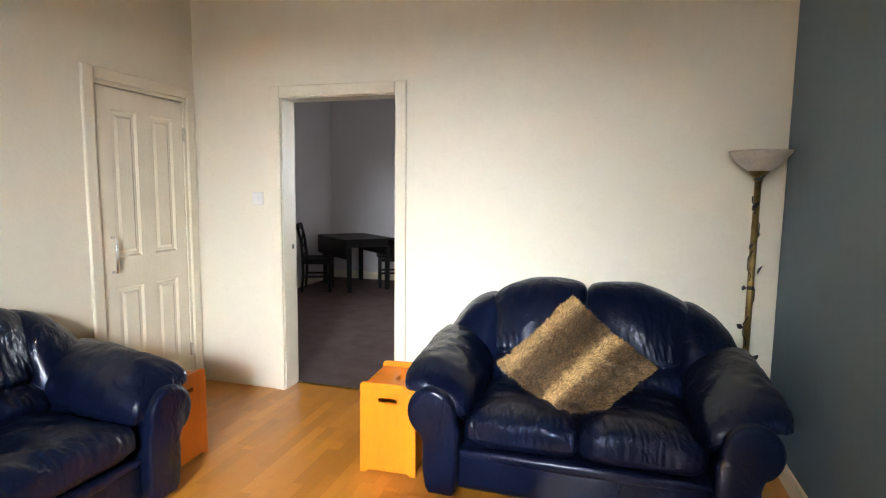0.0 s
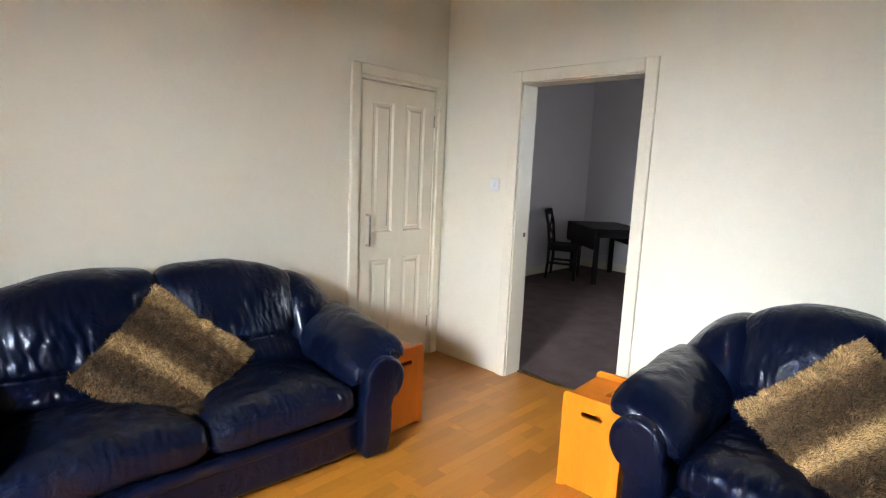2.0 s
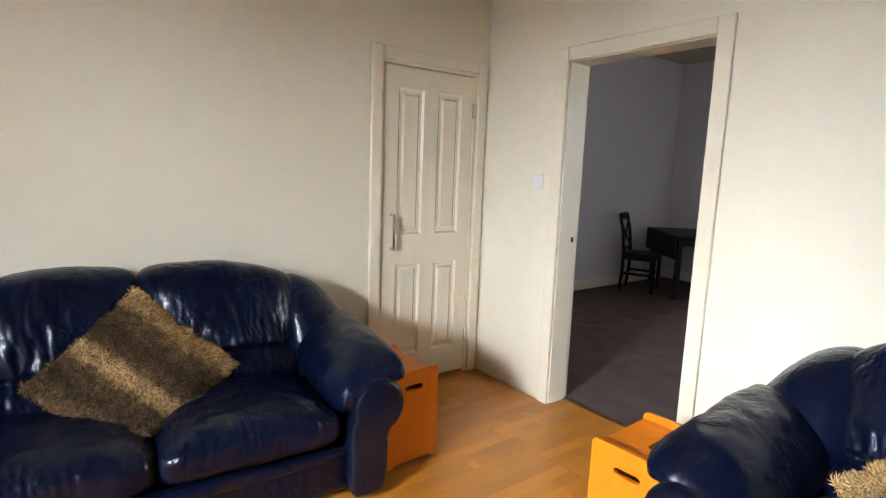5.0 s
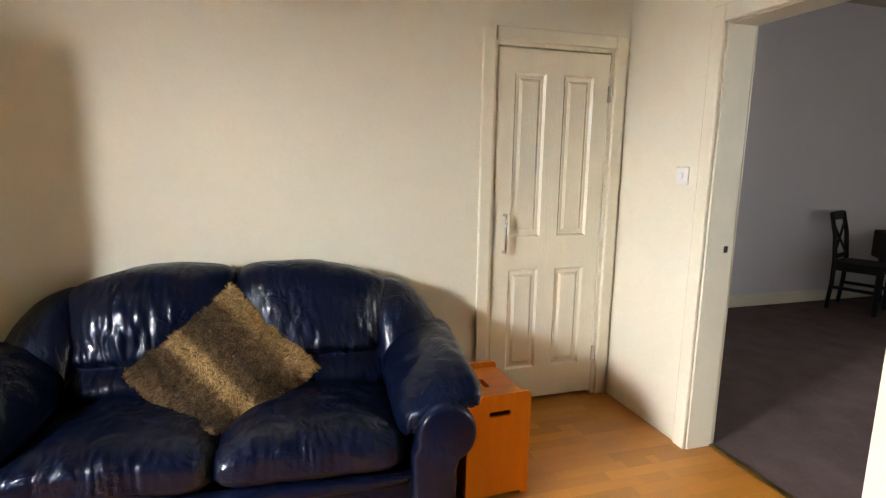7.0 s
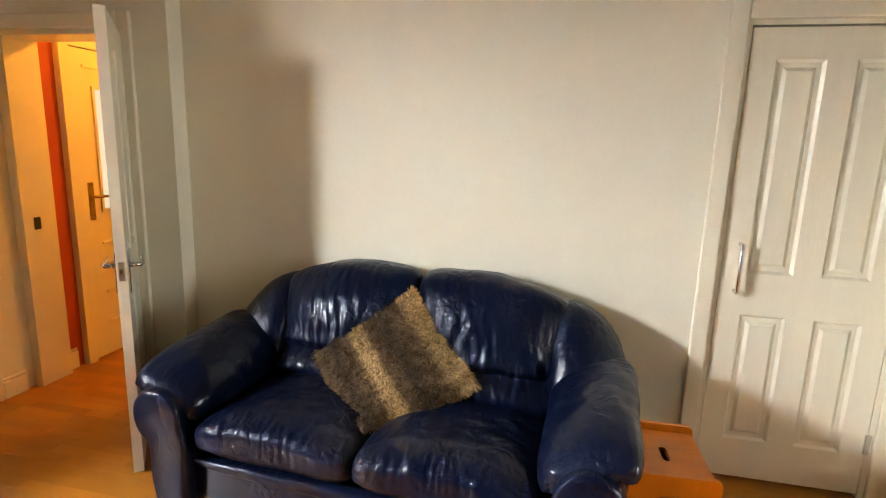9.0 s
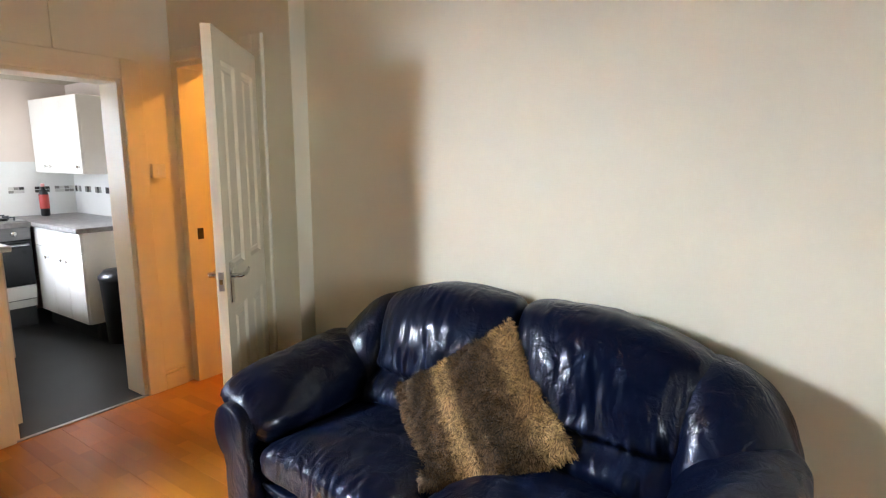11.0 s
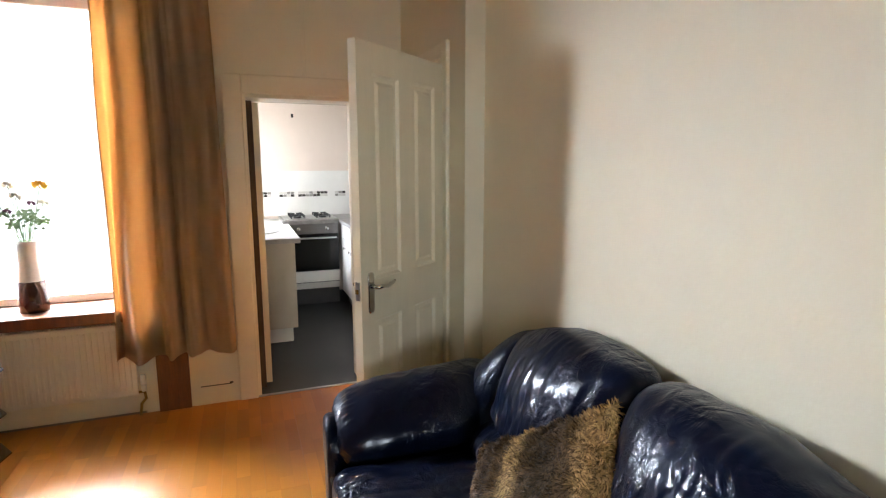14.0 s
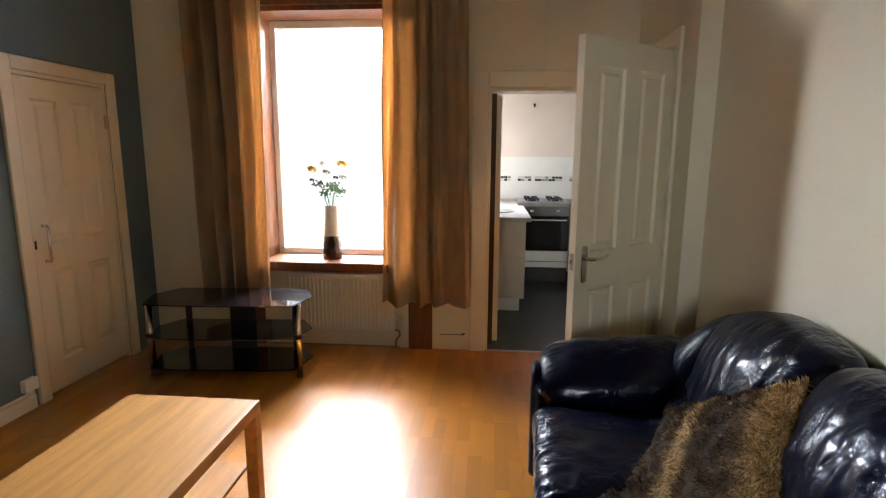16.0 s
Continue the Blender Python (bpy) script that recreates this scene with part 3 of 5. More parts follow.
def leather_wrinkles_and_tint():
    """Adds long soft creases to the leather, besides its grain, and tints its highlights blue."""
    m = M_LEATHER
    N, L = m.node_tree.nodes, m.node_tree.links
    b = N["Principled BSDF"]
    old = b.inputs["Normal"].links[0].from_node
    old.inputs["Strength"].default_value = 0.03
    b.inputs["Coat Roughness"].default_value = 0.13
    # blue put into the highlight colour, for the bluish-white look of reflected daylight
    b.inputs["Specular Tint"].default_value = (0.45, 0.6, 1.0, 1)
    tc = N.new("ShaderNodeTexCoord")
    mp = N.new("ShaderNodeMapping")
    mp.inputs["Scale"].default_value = (13, 13, 8)
    n = N.new("ShaderNodeTexNoise")
    n.inputs["Scale"].default_value, n.inputs["Detail"].default_value, n.inputs["Distortion"].default_value = 1.0, 3.0, 0.7
    L.new(tc.outputs["Object"], mp.inputs[0])
    L.new(mp.outputs[0], n.inputs[0])
    r = N.new("ShaderNodeMapRange")
    r.inputs["From Min"].default_value, r.inputs["From Max"].default_value = 0.42, 0.62
    r.interpolation_type = "SMOOTHSTEP"
    L.new(n.outputs[0], r.inputs["Value"])
    fine = N.new("ShaderNodeTexNoise")
    fine.inputs["Scale"].default_value, fine.inputs["Detail"].default_value, fine.inputs["Distortion"].default_value = 26.0, 2.0, 2.2
    L.new(tc.outputs["Object"], fine.inputs[0])
    ab = N.new("ShaderNodeMath")
    ab.operation = "SUBTRACT"
    ab.inputs[1].default_value = 0.5
    L.new(fine.outputs[0], ab.inputs[0])
    a2 = N.new("ShaderNodeMath")
    a2.operation = "ABSOLUTE"
    L.new(ab.outputs[0], a2.inputs[0])
    fr = N.new("ShaderNodeMapRange")
    fr.inputs["From Max"].default_value, fr.inputs["To Max"].default_value = 0.09, 0.16
    L.new(a2.outputs[0], fr.inputs["Value"])
    sm = N.new("ShaderNodeMath")
    L.new(r.outputs["Result"], sm.inputs[0])
    L.new(fr.outputs["Result"], sm.inputs[1])
    bp = N.new("ShaderNodeBump")
    bp.inputs["Strength"].default_value, bp.inputs["Distance"].default_value = 0.38, 0.010
    big = N.new("ShaderNodeTexNoise")
    big.inputs["Scale"].default_value, big.inputs["Detail"].default_value = 4.5, 1
    L.new(tc.outputs["Object"], big.inputs[0])
    bm_ = N.new("ShaderNodeMapRange")
    bm_.inputs["From Min"].default_value, bm_.inputs["From Max"].default_value = 0.38, 0.66
    L.new(big.outputs[0], bm_.inputs["Value"])
    mu = N.new("ShaderNodeMath")
    mu.operation = "MULTIPLY"
    L.new(sm.outputs[0], mu.inputs[0])
    L.new(bm_.outputs["Result"], mu.inputs[1])
    L.new(mu.outputs[0], bp.inputs["Height"])
    L.new(old.outputs[0], bp.inputs["Normal"])
    # sharp branching creases where the hide has slackened
    wn_ = N.new("ShaderNodeTexNoise")
    wn_.inputs["Scale"].default_value, wn_.inputs["Detail"].default_value = 9.0, 2.0
    L.new(tc.outputs["Object"], wn_.inputs[0])
    off = N.new("ShaderNodeVectorMath")
    off.operation = "SCALE"
    off.inputs["Scale"].default_value = 0.16
    L.new(wn_.outputs["Color"], off.inputs[0])
    ad = N.new("ShaderNodeVectorMath")
    L.new(tc.outputs["Object"], ad.inputs[0])
    L.new(off.outputs[0], ad.inputs[1])
    sq = N.new("ShaderNodeMapping")
    sq.inputs["Scale"].default_value = (1.7, 1.4, 0.5)
    L.new(ad.outputs[0], sq.inputs[0])
    vo = N.new("ShaderNodeTexVoronoi")
    vo.feature = "DISTANCE_TO_EDGE"
    vo.inputs["Scale"].default_value = 6.5
    L.new(sq.outputs[0], vo.inputs["Vector"])
    vr = N.new("ShaderNodeMapRange")
    vr.inputs["From Max"].default_value = 0.20
    vr.interpolation_type = "SMOOTHSTEP"
    L.new(vo.outputs["Distance"], vr.inputs["Value"])
    slack = N.new("ShaderNodeMapRange")
    slack.inputs["From Min"].default_value, slack.inputs["From Max"].default_value = 0.50, 0.66
    n5 = N.new("ShaderNodeTexNoise")
    n5.inputs["Scale"].default_value, n5.inputs["Detail"].default_value = 3.4, 2
    L.new(tc.outputs["Object"], n5.inputs[0])
    L.new(n5.outputs[0], slack.inputs["Value"])
    cr = N.new("ShaderNodeMath")
    cr.operation = "MULTIPLY"
    L.new(vr.outputs["Result"], cr.inputs[0])
    L.new(slack.outputs["Result"], cr.inputs[1])
    b2 = N.new("ShaderNodeBump")
    b2.inputs["Strength"].default_value, b2.inputs["Distance"].default_value = 0.22, 0.012
    L.new(cr.outputs[0], b2.inputs["Height"])
    L.new(bp.outputs[0], b2.inputs["Normal"])
    L.new(b2.outputs[0], b.inputs["Normal"])
    L.new(b2.outputs[0], b.inputs["Coat Normal"])


leather_wrinkles_and_tint()


def sofa(m, W, D, label, seed):
    """Two-seat sofa with scrolled arms, pleated arm pads and arched split back; front is -y."""
    ob = thing("sofa", label, "sofa", m, "navy leather sofas")
    aw = 0.25
    iw = W / 2 - aw
    yf, yb = -D / 2, D / 2
    part("base", puff(W / 2 - 0.075, D / 2 - 0.03, 0.10, 14, 10, (0, 0.0, 0.14), 0.004, seed), M_LEATHER, ob, "", True)
    part("plinth_roll", puff(iw + 0.03, 0.03, 0.026, 3.0, 12, (0, yf + 0.032, 0.228), 0.003, seed), M_LEATHER, ob, "", True)
    for k, sg in enumerate((-1, 1)):
        def seat_shape(p):
            x, y, z = p
            crown = 0.028 * (1 - (2 * x / iw) ** 2) * (1 if z > 0 else 0)
            edge = max(0, min(1, (-y - D / 2 + 0.24) / 0.10))
            pleat = (0.0065 * noise.noise(Vector((x * 60, y * 14, seed))) + 0.004 * noise.noise(Vector((x * 110 + y * 30, z * 20, seed + 4)))) * edge + 0.006 * noise.noise(Vector((x * 16, y * 16, seed + 7)))
            return x, y - (0.02 if z > -0.02 else 0) - pleat * 0.8, z + crown + pleat + 0.02 * (-y) / D
        part("seat_cushion", pad((iw / 2 + 0.010, D / 2 - 0.09, 0.098), 2, 9, 3.4, 64, (sg * iw / 2, -0.09, 0.325), 0.007, seed + k, seat_shape, 7), M_LEATHER, ob, "plump seat cushion, creased along the front", True)
        hb = 0.285
        def back_shape(p, sg=sg):
            x, y, z = p
            t = (x * sg + iw / 2) / iw
            arch = 0.03 * math.sin(math.pi * min(1, max(0, t * 0.8 + 0.2))) - 0.09 * max(0, t - 0.5) ** 1.5 * 2
            f = (z + hb) / (2 * hb)
            lump = -0.040 * math.exp(-((z + 0.15) / 0.06) ** 2) + 0.034 * math.exp(-((z + 0.055 + 0.02 * math.cos(3.0 * x / iw)) / 0.022) ** 2)
            gath = math.exp(-((z + 0.05) / 0.10) ** 2)
            lump += gath * (0.013 * noise.noise(Vector((x * 34, z * 7 + x * 9, seed + 11))) + 0.006 * noise.noise(Vector((x * 80 + z * 30, z * 12, seed + 2))))
            fold = 0.006 * noise.noise(Vector((x * 22, z * 9 + x * 6, seed + 3))) + 0.0035 * noise.noise(Vector((x * 50, z * 16, seed)))
            bulge = -0.032 * max(0, 1 - (2 * x / iw) ** 2) * max(0, 1 - ((z - 0.06) / hb) ** 2)
            return x, y + 0.185 * f + (lump + fold + bulge) * (1 if y < 0 else 0), z + arch * f
        part("back_cushion", pad((iw / 2 + 0.022, 0.135, hb), 1, 10, 2.7, 84, (sg * (iw / 2 + 0.018), yb - 0.28, 0.605), 0.008, seed + 5 + k, back_shape, 6), M_LEATHER, ob, "arched back cushion with soft creases", True)
        def wing_shape(p, sg=sg):
            x, y, z = p
            f = (z + 0.22) / 0.44
            out = max(0, x * sg + 0.11)
            return x + sg * 0.02 * (1 - f), y + 0.17 * f - 0.05 * (1 - f), z - 1.9 * out * out * f - 0.10 * out * f
        part("wing", pad((0.172, 0.155, 0.258), 1, 3.6, 2.6, 24, (sg * (iw + 0.105), yb - 0.27, 0.575), 0.008, seed + 9 + k, wing_shape, 7), M_LEATHER, ob, "padded corner wing", True)
        # scrolled arm: upright front facing, long body and a gathered pad over it
        cx = sg * (W / 2 - 0.13)
        bm = bmesh.new()
        prof = [(sg * (0.030 + 0.112 * math.cos(radians(a))), 0.412 + 0.112 * math.sin(radians(a))) for a in range(-46, 205, 12)]
        outl = [(sg * x, z) for x, z in ((0.035, 0.035), (0.052, 0.06), (0.066, 0.14), (0.068, 0.22), (0.066, 0.27), (0.080, 0.315))] + prof + [(sg * x, z) for x, z in ((-0.10, 0.34), (-0.098, 0.27), (-0.095, 0.16), (-0.09, 0.06), (-0.075, 0.035))]
        rings = []
        for f, y0 in ((0.80, -0.030), (0.90, -0.027), (0.965, -0.020), (1.0, -0.006), (1.0, 0.10)):
            rings.append([bm.verts.new((cx + sg * 0.0 + x * f, yf + y0, 0.27 + (z - 0.27) * (1 - (1 - f) * 0.45))) for x, z in outl])
        n = len(outl)
        for r, q in zip(rings, rings[1:]):
            for i in range(n):
                bm.faces.new((r[i], r[(i + 1) % n], q[(i + 1) % n], q[i]))
        bm.faces.new(rings[0])
        bm.faces.new(rings[-1])
        part("arm_facing", bm, M_LEATHER, ob, "smooth keyhole shaped arm front", True)
        part("arm_body", puff(0.100, D / 2 - 0.06, 0.228, 8, 12, (cx - sg * 0.005, 0.0, 0.262), 0.004, seed), M_LEATHER, ob, "", True)
        def pad_shape(p, sg=sg):
            x, y, z = p
            back = (y + D / 2) / D
            gather = (0.020 * noise.noise(Vector((x * 62, y * 12, z * 30 + seed))) + 0.010 * noise.noise(Vector((x * 110, y * 30, z * 90 + seed)))) * max(0, 1 - back * 4.5) + 0.007 * noise.noise(Vector((x * 14, y * 14, seed)))
            s = x * sg
            low = -0.085 * (math.sqrt(s * s + 0.003) - s) / 0.30
            near = max(0, 1 - back * 3.2)
            near = near * near * (3 - 2 * near)
            if z < 0:
                z *= 1 - near * 0.92 * max(0, min(1, (s + 0.085) / 0.07))
            front = -0.012 * near
            return x + sg * (0.018 + 0.012 * near), y + gather * 0.6 - 0.012 * near * max(0, z) / 0.1, z + 0.085 * back + low + gather * 0.8 + front
        part("arm_pad", pad((0.166, D / 2 - 0.090, 0.096), 2, 6.5, 2.7, 60, (cx, -0.080, 0.508), 0.008, seed + 3 + k, pad_shape, 8), M_LEATHER, ob, "overstuffed arm pad gathered at the front", True)
    part("back_frame", puff(W / 2 - 0.11, 0.055, 0.33, 5, 12, (0, yb - 0.085, 0.43), 0.004, seed), M_LEATHER, ob, "", True)
    for sx in (-1, 1):
        for y in (yf + 0.08, yb - 0.08):
            part("foot", lathe([(0.0, 0.0), (0.026, 0.0), (0.03, 0.02), (0.03, 0.05), (0.0, 0.05)], 14), M_BLACK, ob, "small round dark foot", True, pose(sx * (W / 2 - 0.14), y, 0))
    return ob


sofa(pose(-1.555, 1.90, 0, 0, 0, 86), 1.82, 0.88, "navy blue leather two seat sofa along the cream wall", 1.0)
sofa(pose(0.705, 3.475, 0, 0, 0, 0), 1.49, 0.92, "navy blue leather two seat sofa by the dining doorway", 4.0)

# ---- fur cushions ----


def fur_material():
    m = bpy.data.materials.new("faux_fur")
    m.use_nodes = True
    N, L = m.node_tree.nodes, m.node_tree.links
    b = N["Principled BSDF"]
    tc = N.new("ShaderNodeTexCoord")
    sp = N.new("ShaderNodeSeparateXYZ")
    L.new(tc.outputs["Object"], sp.inputs[0])
    nz = N.new("ShaderNodeTexNoise")
    nz.inputs["Scale"].default_value = 40
    L.new(tc.outputs["Object"], nz.inputs[0])
    ad = N.new("ShaderNodeMath")
    ad.operation = "MULTIPLY_ADD"
    ad.inputs[1].default_value = 0.05
    L.new(nz.outputs[0], ad.inputs[0])
    L.new(sp.outputs[1], ad.inputs[2])
    mr = N.new("ShaderNodeMapRange")
    mr.inputs["From Min"].default_value, mr.inputs["From Max"].default_value = -0.23, 0.28
    L.new(ad.outputs[0], mr.inputs["Value"])
    cr = N.new("ShaderNodeValToRGB")
    e = cr.color_ramp.elements
    dark, mid, tan = (0.058, 0.035, 0.017, 1), (0.12, 0.072, 0.032, 1), (0.44, 0.28, 0.12, 1)
    e[0].position, e[0].color = 0.0, mid
    e[1].position, e[1].color = 1.0, tan
    for p, c in ((0.16, dark), (0.30, mid), (0.36, tan), (0.43, tan), (0.49, mid), (0.62, dark), (0.80, mid), (0.90, tan)):
        x = e.new(p)
        x.color = c
    L.new(mr.outputs["Result"], cr.inputs[0])
    ge = N.new("ShaderNodeNewGeometry")
    m2 = N.new("ShaderNodeMapRange")
    m2.inputs["To Min"].default_value, m2.inputs["To Max"].default_value = 0.25, 1.75
    L.new(ge.outputs["Random Per Island"], m2.inputs["Value"])
    mx = N.new("ShaderNodeMix")
    mx.data_type, mx.blend_type = "RGBA", "MULTIPLY"
    mx.inputs["Factor"].default_value = 1.0
    L.new(cr.outputs[0], mx.inputs["A"])
    L.new(m2.outputs["Result"], mx.inputs["B"])
    L.new(mx.outputs["Result"], b.inputs["Base Color"])
    b.inputs["Roughness"].default_value = 0.7
    b.inputs["Specular IOR Level"].default_value = 0.15
    b.inputs["Sheen Weight"].default_value = 0.04
    return m


M_FUR = fur_material()


def fur_cushion(top, bottom, facing, tilt, label, seed, side=0.52, bend=1.45):
    """A square cushion on its corner from bottom to top; stripes cross it along local x."""
    top, bottom = Vector(top), Vector(bottom)
    up = (top - bottom).normalized()
    out = Vector(facing)
    out = (out - up * out.dot(up)).normalized()
    rt = up.cross(out)
    if tilt > 0:
        X, Y = (rt - up).normalized(), (rt + up).normalized()
    else:
        X, Y = (rt + up).normalized(), (up - rt).normalized()
    m = Matrix((X, Y, out)).transposed().to_4x4()
    m.translation = (top + bottom) / 2
    ob = thing("fur_cushion", label, "cushion", m, "fur cushions")
    h = side / 2

    def surf(u, v, sg):
        r = max(abs(u), abs(v))
        thick = 0.078 * (1 - r ** 2.6) ** 0.7 * (1 - 0.35 * (u * v) ** 2)
        pinch = 1 - 0.07 * (1 - abs(u)) * abs(v) ** 3 - 0.07 * (1 - abs(v)) * abs(u) ** 3
        low = min(0.0, (v - u if tilt > 0 else u + v) * h * 0.7071)
        lift = max(0.0, -low - 0.22) * 0.5
        lx, ly = (-lift, lift) if tilt > 0 else (lift, lift)
        return Vector((u * h * pinch + lx, v * h * pinch + ly, bend * low * low + sg * thick + 0.012 * noise.noise(Vector((u * 2, v * 2, seed)))))

    bm = bmesh.new()
    n = 24
    for sg in (-1, 1):
        g = [[bm.verts.new(surf(-1 + 2 * i / n, -1 + 2 * j / n, sg)) for i in range(n + 1)] for j in range(n + 1)]
        for j in range(n):
            for i in range(n):
                bm.faces.new((g[j][i], g[j][i + 1], g[j + 1][i + 1], g[j + 1][i]))
    bmesh.ops.remove_doubles(bm, verts=bm.verts, dist=0.0004)
    part("cover", bm, M_FUR, ob, "", True)
    rnd = random.Random(seed)
    vs, fs = [], []
    for k in range(36000):
        u, v = rnd.uniform(-1, 1), rnd.uniform(-1, 1)
        sg = 1 if rnd.random() < 0.82 else -1
        p = surf(u, v, sg)
        du, dv = surf(min(1, u + 0.02), v, sg) - surf(max(-1, u - 0.02), v, sg), surf(u, min(1, v + 0.02), sg) - surf(u, max(-1, v - 0.02), sg)
        nrm = du.cross(dv).normalized() * sg
        comb = Vector((0.75, -0.55, 0)) + Vector((rnd.gauss(0, 0.45), rnd.gauss(0, 0.45), 0)) + 2.2 * Vector((noise.noise(p * 26), noise.noise(p * 26 + Vector((5, 5, 5))), 0))
        edge = Vector((u, v, 0)) * max(abs(u), abs(v)) ** 6
        d = (nrm * 0.45 + comb * 0.55 + edge * 0.35).normalized()
        ln = rnd.uniform(0.012, 0.027)
        w = d.cross(nrm)
        w = w.normalized() * rnd.uniform(0.0012, 0.0022) if w.length > 1e-4 else Vector((0.0015, 0, 0))
        mid = p + d * ln * 0.55 + nrm * 0.003
        tip = p + d * ln - nrm * 0.002 + Vector((0, 0, 0))
        b0 = len(vs)
        vs += [p - w, p + w, mid - w * 0.8, mid + w * 0.8, tip]
        fs += [(b0, b0 + 1, b0 + 3, b0 + 2), (b0 + 2, b0 + 3, b0 + 4)]
    me = bpy.data.meshes.new("fur")
    me.from_pydata(vs, [], fs)
    me.materials.append(M_FUR)
    fur = new("fur", me)
    fur.parent = ob
    tagged(fur, "shaggy brown and tan pile", "", "", "stuff")
    return ob


fur_cushion((-1.79, 1.90, 0.815), (-1.39, 1.86, 0.235), (0.8, 0, 0.7), 1, "brown and tan striped fur cushion on the sofa", 2, 0.535)
fur_cushion((0.63, 3.62, 0.86), (0.69, 3.18, 0.265), (0, -0.8, 0.7), -1, "brown and tan striped fur cushion on the sofa", 6)

# ---- storage boxes ----


def orange_box(m, label):
    """Bentwood stool box: two slotted sides with cut feet, a sunk slotted top, open curved edges. 0.36 x 0.30 x 0.46."""
    ob = thing("storage_stool", label, "stool", m, "orange storage stools")
    w, d, h, t = 0.285, 0.36, 0.46, 0.018

    def slotted(width, height, slot_w, slot_h, slot_z, foot):
        """A board in the xz plane with a rounded slot and a shallow arch at the foot."""
        bm = bmesh.new()
        hw = width / 2
        outer = [(-hw, 0), (-hw * 0.80, 0), (-hw * 0.72, foot), (hw * 0.72, foot), (hw * 0.80, 0), (hw, 0)]
        r = 0.02
        for a in range(0, 91, 30):
            outer.append((hw - r + r * math.cos(radians(a)), height - r + r * math.sin(radians(a))))
        for a in range(90, 181, 30):
            outer.append((-hw + r + r * math.cos(radians(a)), height - r + r * math.sin(radians(a))))
        sl = []
        rr = slot_h / 2
        for a in range(-90, 91, 30):
            sl.append((slot_w / 2 - rr + rr * math.cos(radians(a)), slot_z + rr * math.sin(radians(a))))
        for a in range(90, 271, 30):
            sl.append((-slot_w / 2 + rr + rr * math.cos(radians(a)), slot_z + rr * math.sin(radians(a))))
        for y in (-t / 2, t / 2):
            es = []
            for loop in (outer, sl):
                vs = [bm.verts.new((x, y, z)) for x, z in loop]
                es += [bm.edges.new((vs[i], vs[(i + 1) % len(vs)])) for i in range(len(vs))]
            bmesh.ops.triangle_fill(bm, use_beauty=True, use_dissolve=False, edges=es)
        for loop in (outer, sl):
            k = len(loop)
            a = [bm.verts.new((x, -t / 2, z)) for x, z in loop]
            b = [bm.verts.new((x, t / 2, z)) for x, z in loop]
            for i in range(k):
                bm.faces.new((a[i], a[(i + 1) % k], b[(i + 1) % k], b[i]))
        bmesh.ops.remove_doubles(bm, verts=bm.verts, dist=0.0002)
        return bm

    for y in (-d / 2 + t / 2, d / 2 - t / 2):
        part("end_board", slotted(w, h, 0.10, 0.026, h - 0.085, 0.014), M_ORANGE, ob, "orange board with a hand slot", False, pose(0, y, 0))
    for x in (-w / 2 + t / 2 + 0.004, w / 2 - t / 2 - 0.004):
        part("side_board", boxes((x - t / 2, x + t / 2, -d / 2 + t, d / 2 - t, 0.015, h - 0.045), bevel=0.003), M_ORANGE, ob)
    top = slotted(d - 2 * t, w - 0.012, 0.09, 0.026, w / 2, 0.0)
    part("seat_board", top, M_ORANGE, ob, "sunk orange lid with a finger slot", False, pose(-w / 2 + 0.006, 0, h - 0.036, 90, 0, 90))
    part("inner_bottom", boxes((-w / 2 + 0.024, w / 2 - 0.024, -d / 2 + t, d / 2 - t, 0.03, 0.045)), M_ORANGE, ob)
    return ob


orange_box(pose(-0.215, 3.33, 0, 0, 0, 3), "orange lacquered wooden storage stool beside the sofa arm")
orange_box(pose(-1.385, 2.94, 0, 0, 0, 93), "orange lacquered wooden storage stool by the cupboard door")
orange_box(pose(-1.78, 0.86, 0, 0, 0, 92), "orange lacquered wooden storage stool behind the open door")

# ---- torchiere lamp ----
lp = thing("floor_lamp", "brass uplighter floor lamp with leaf vine and glass bowl", "lamp", pose(1.50, 3.80, 0))
part("base", lathe([(0.0, 0.0), (0.13, 0.0), (0.135, 0.012), (0.12, 0.025), (0.03, 0.04), (0.016, 0.06), (0.0, 0.06)], 32), M_BRASS, lp, "round brass base", True)
part("pole", tube([(0, 0, 0.05), (0, 0, 0.8), (0, 0, 1.47)], 0.0155, 14), M_BRASS, lp, "", True)
for z in (0.42, 0.93):
    part("collar", tube([(0, 0, z - 0.015), (0, 0, z), (0, 0, z + 0.015)], [0.014, 0.018, 0.014], 14), M_DARKMETAL, lp, "", True)
part("cup", lathe([(0.0, 1.455), (0.018, 1.46), (0.022, 1.48), (0.05, 1.515), (0.052, 1.52), (0.0, 1.52)], 24), M_BRASS, lp, "brass bowl holder", True)
part("shade", lathe([(0.0, 1.50), (0.05, 1.515), (0.095, 1.55), (0.134, 1.597), (0.140, 1.612), (0.134, 1.612), (0.092, 1.558), (0.05, 1.523), (0.0, 1.51)], 40), M_SHADE, lp, "mottled amber glass bowl shade", True)
vine = [(0.013 * math.cos(a) + (0.028 if k % 6 in (2, 3, 4) else 0.004) * math.cos(a), (0.03) * math.sin(a), 0.3 + 0.028 * k) for k, a in ((k, 0.9 + (0 if (k // 6) % 2 else math.pi)) for k in range(40))]
part("vine", tube(vine, 0.003, 6), M_DARKMETAL, lp, "twisting dark metal vine", True)
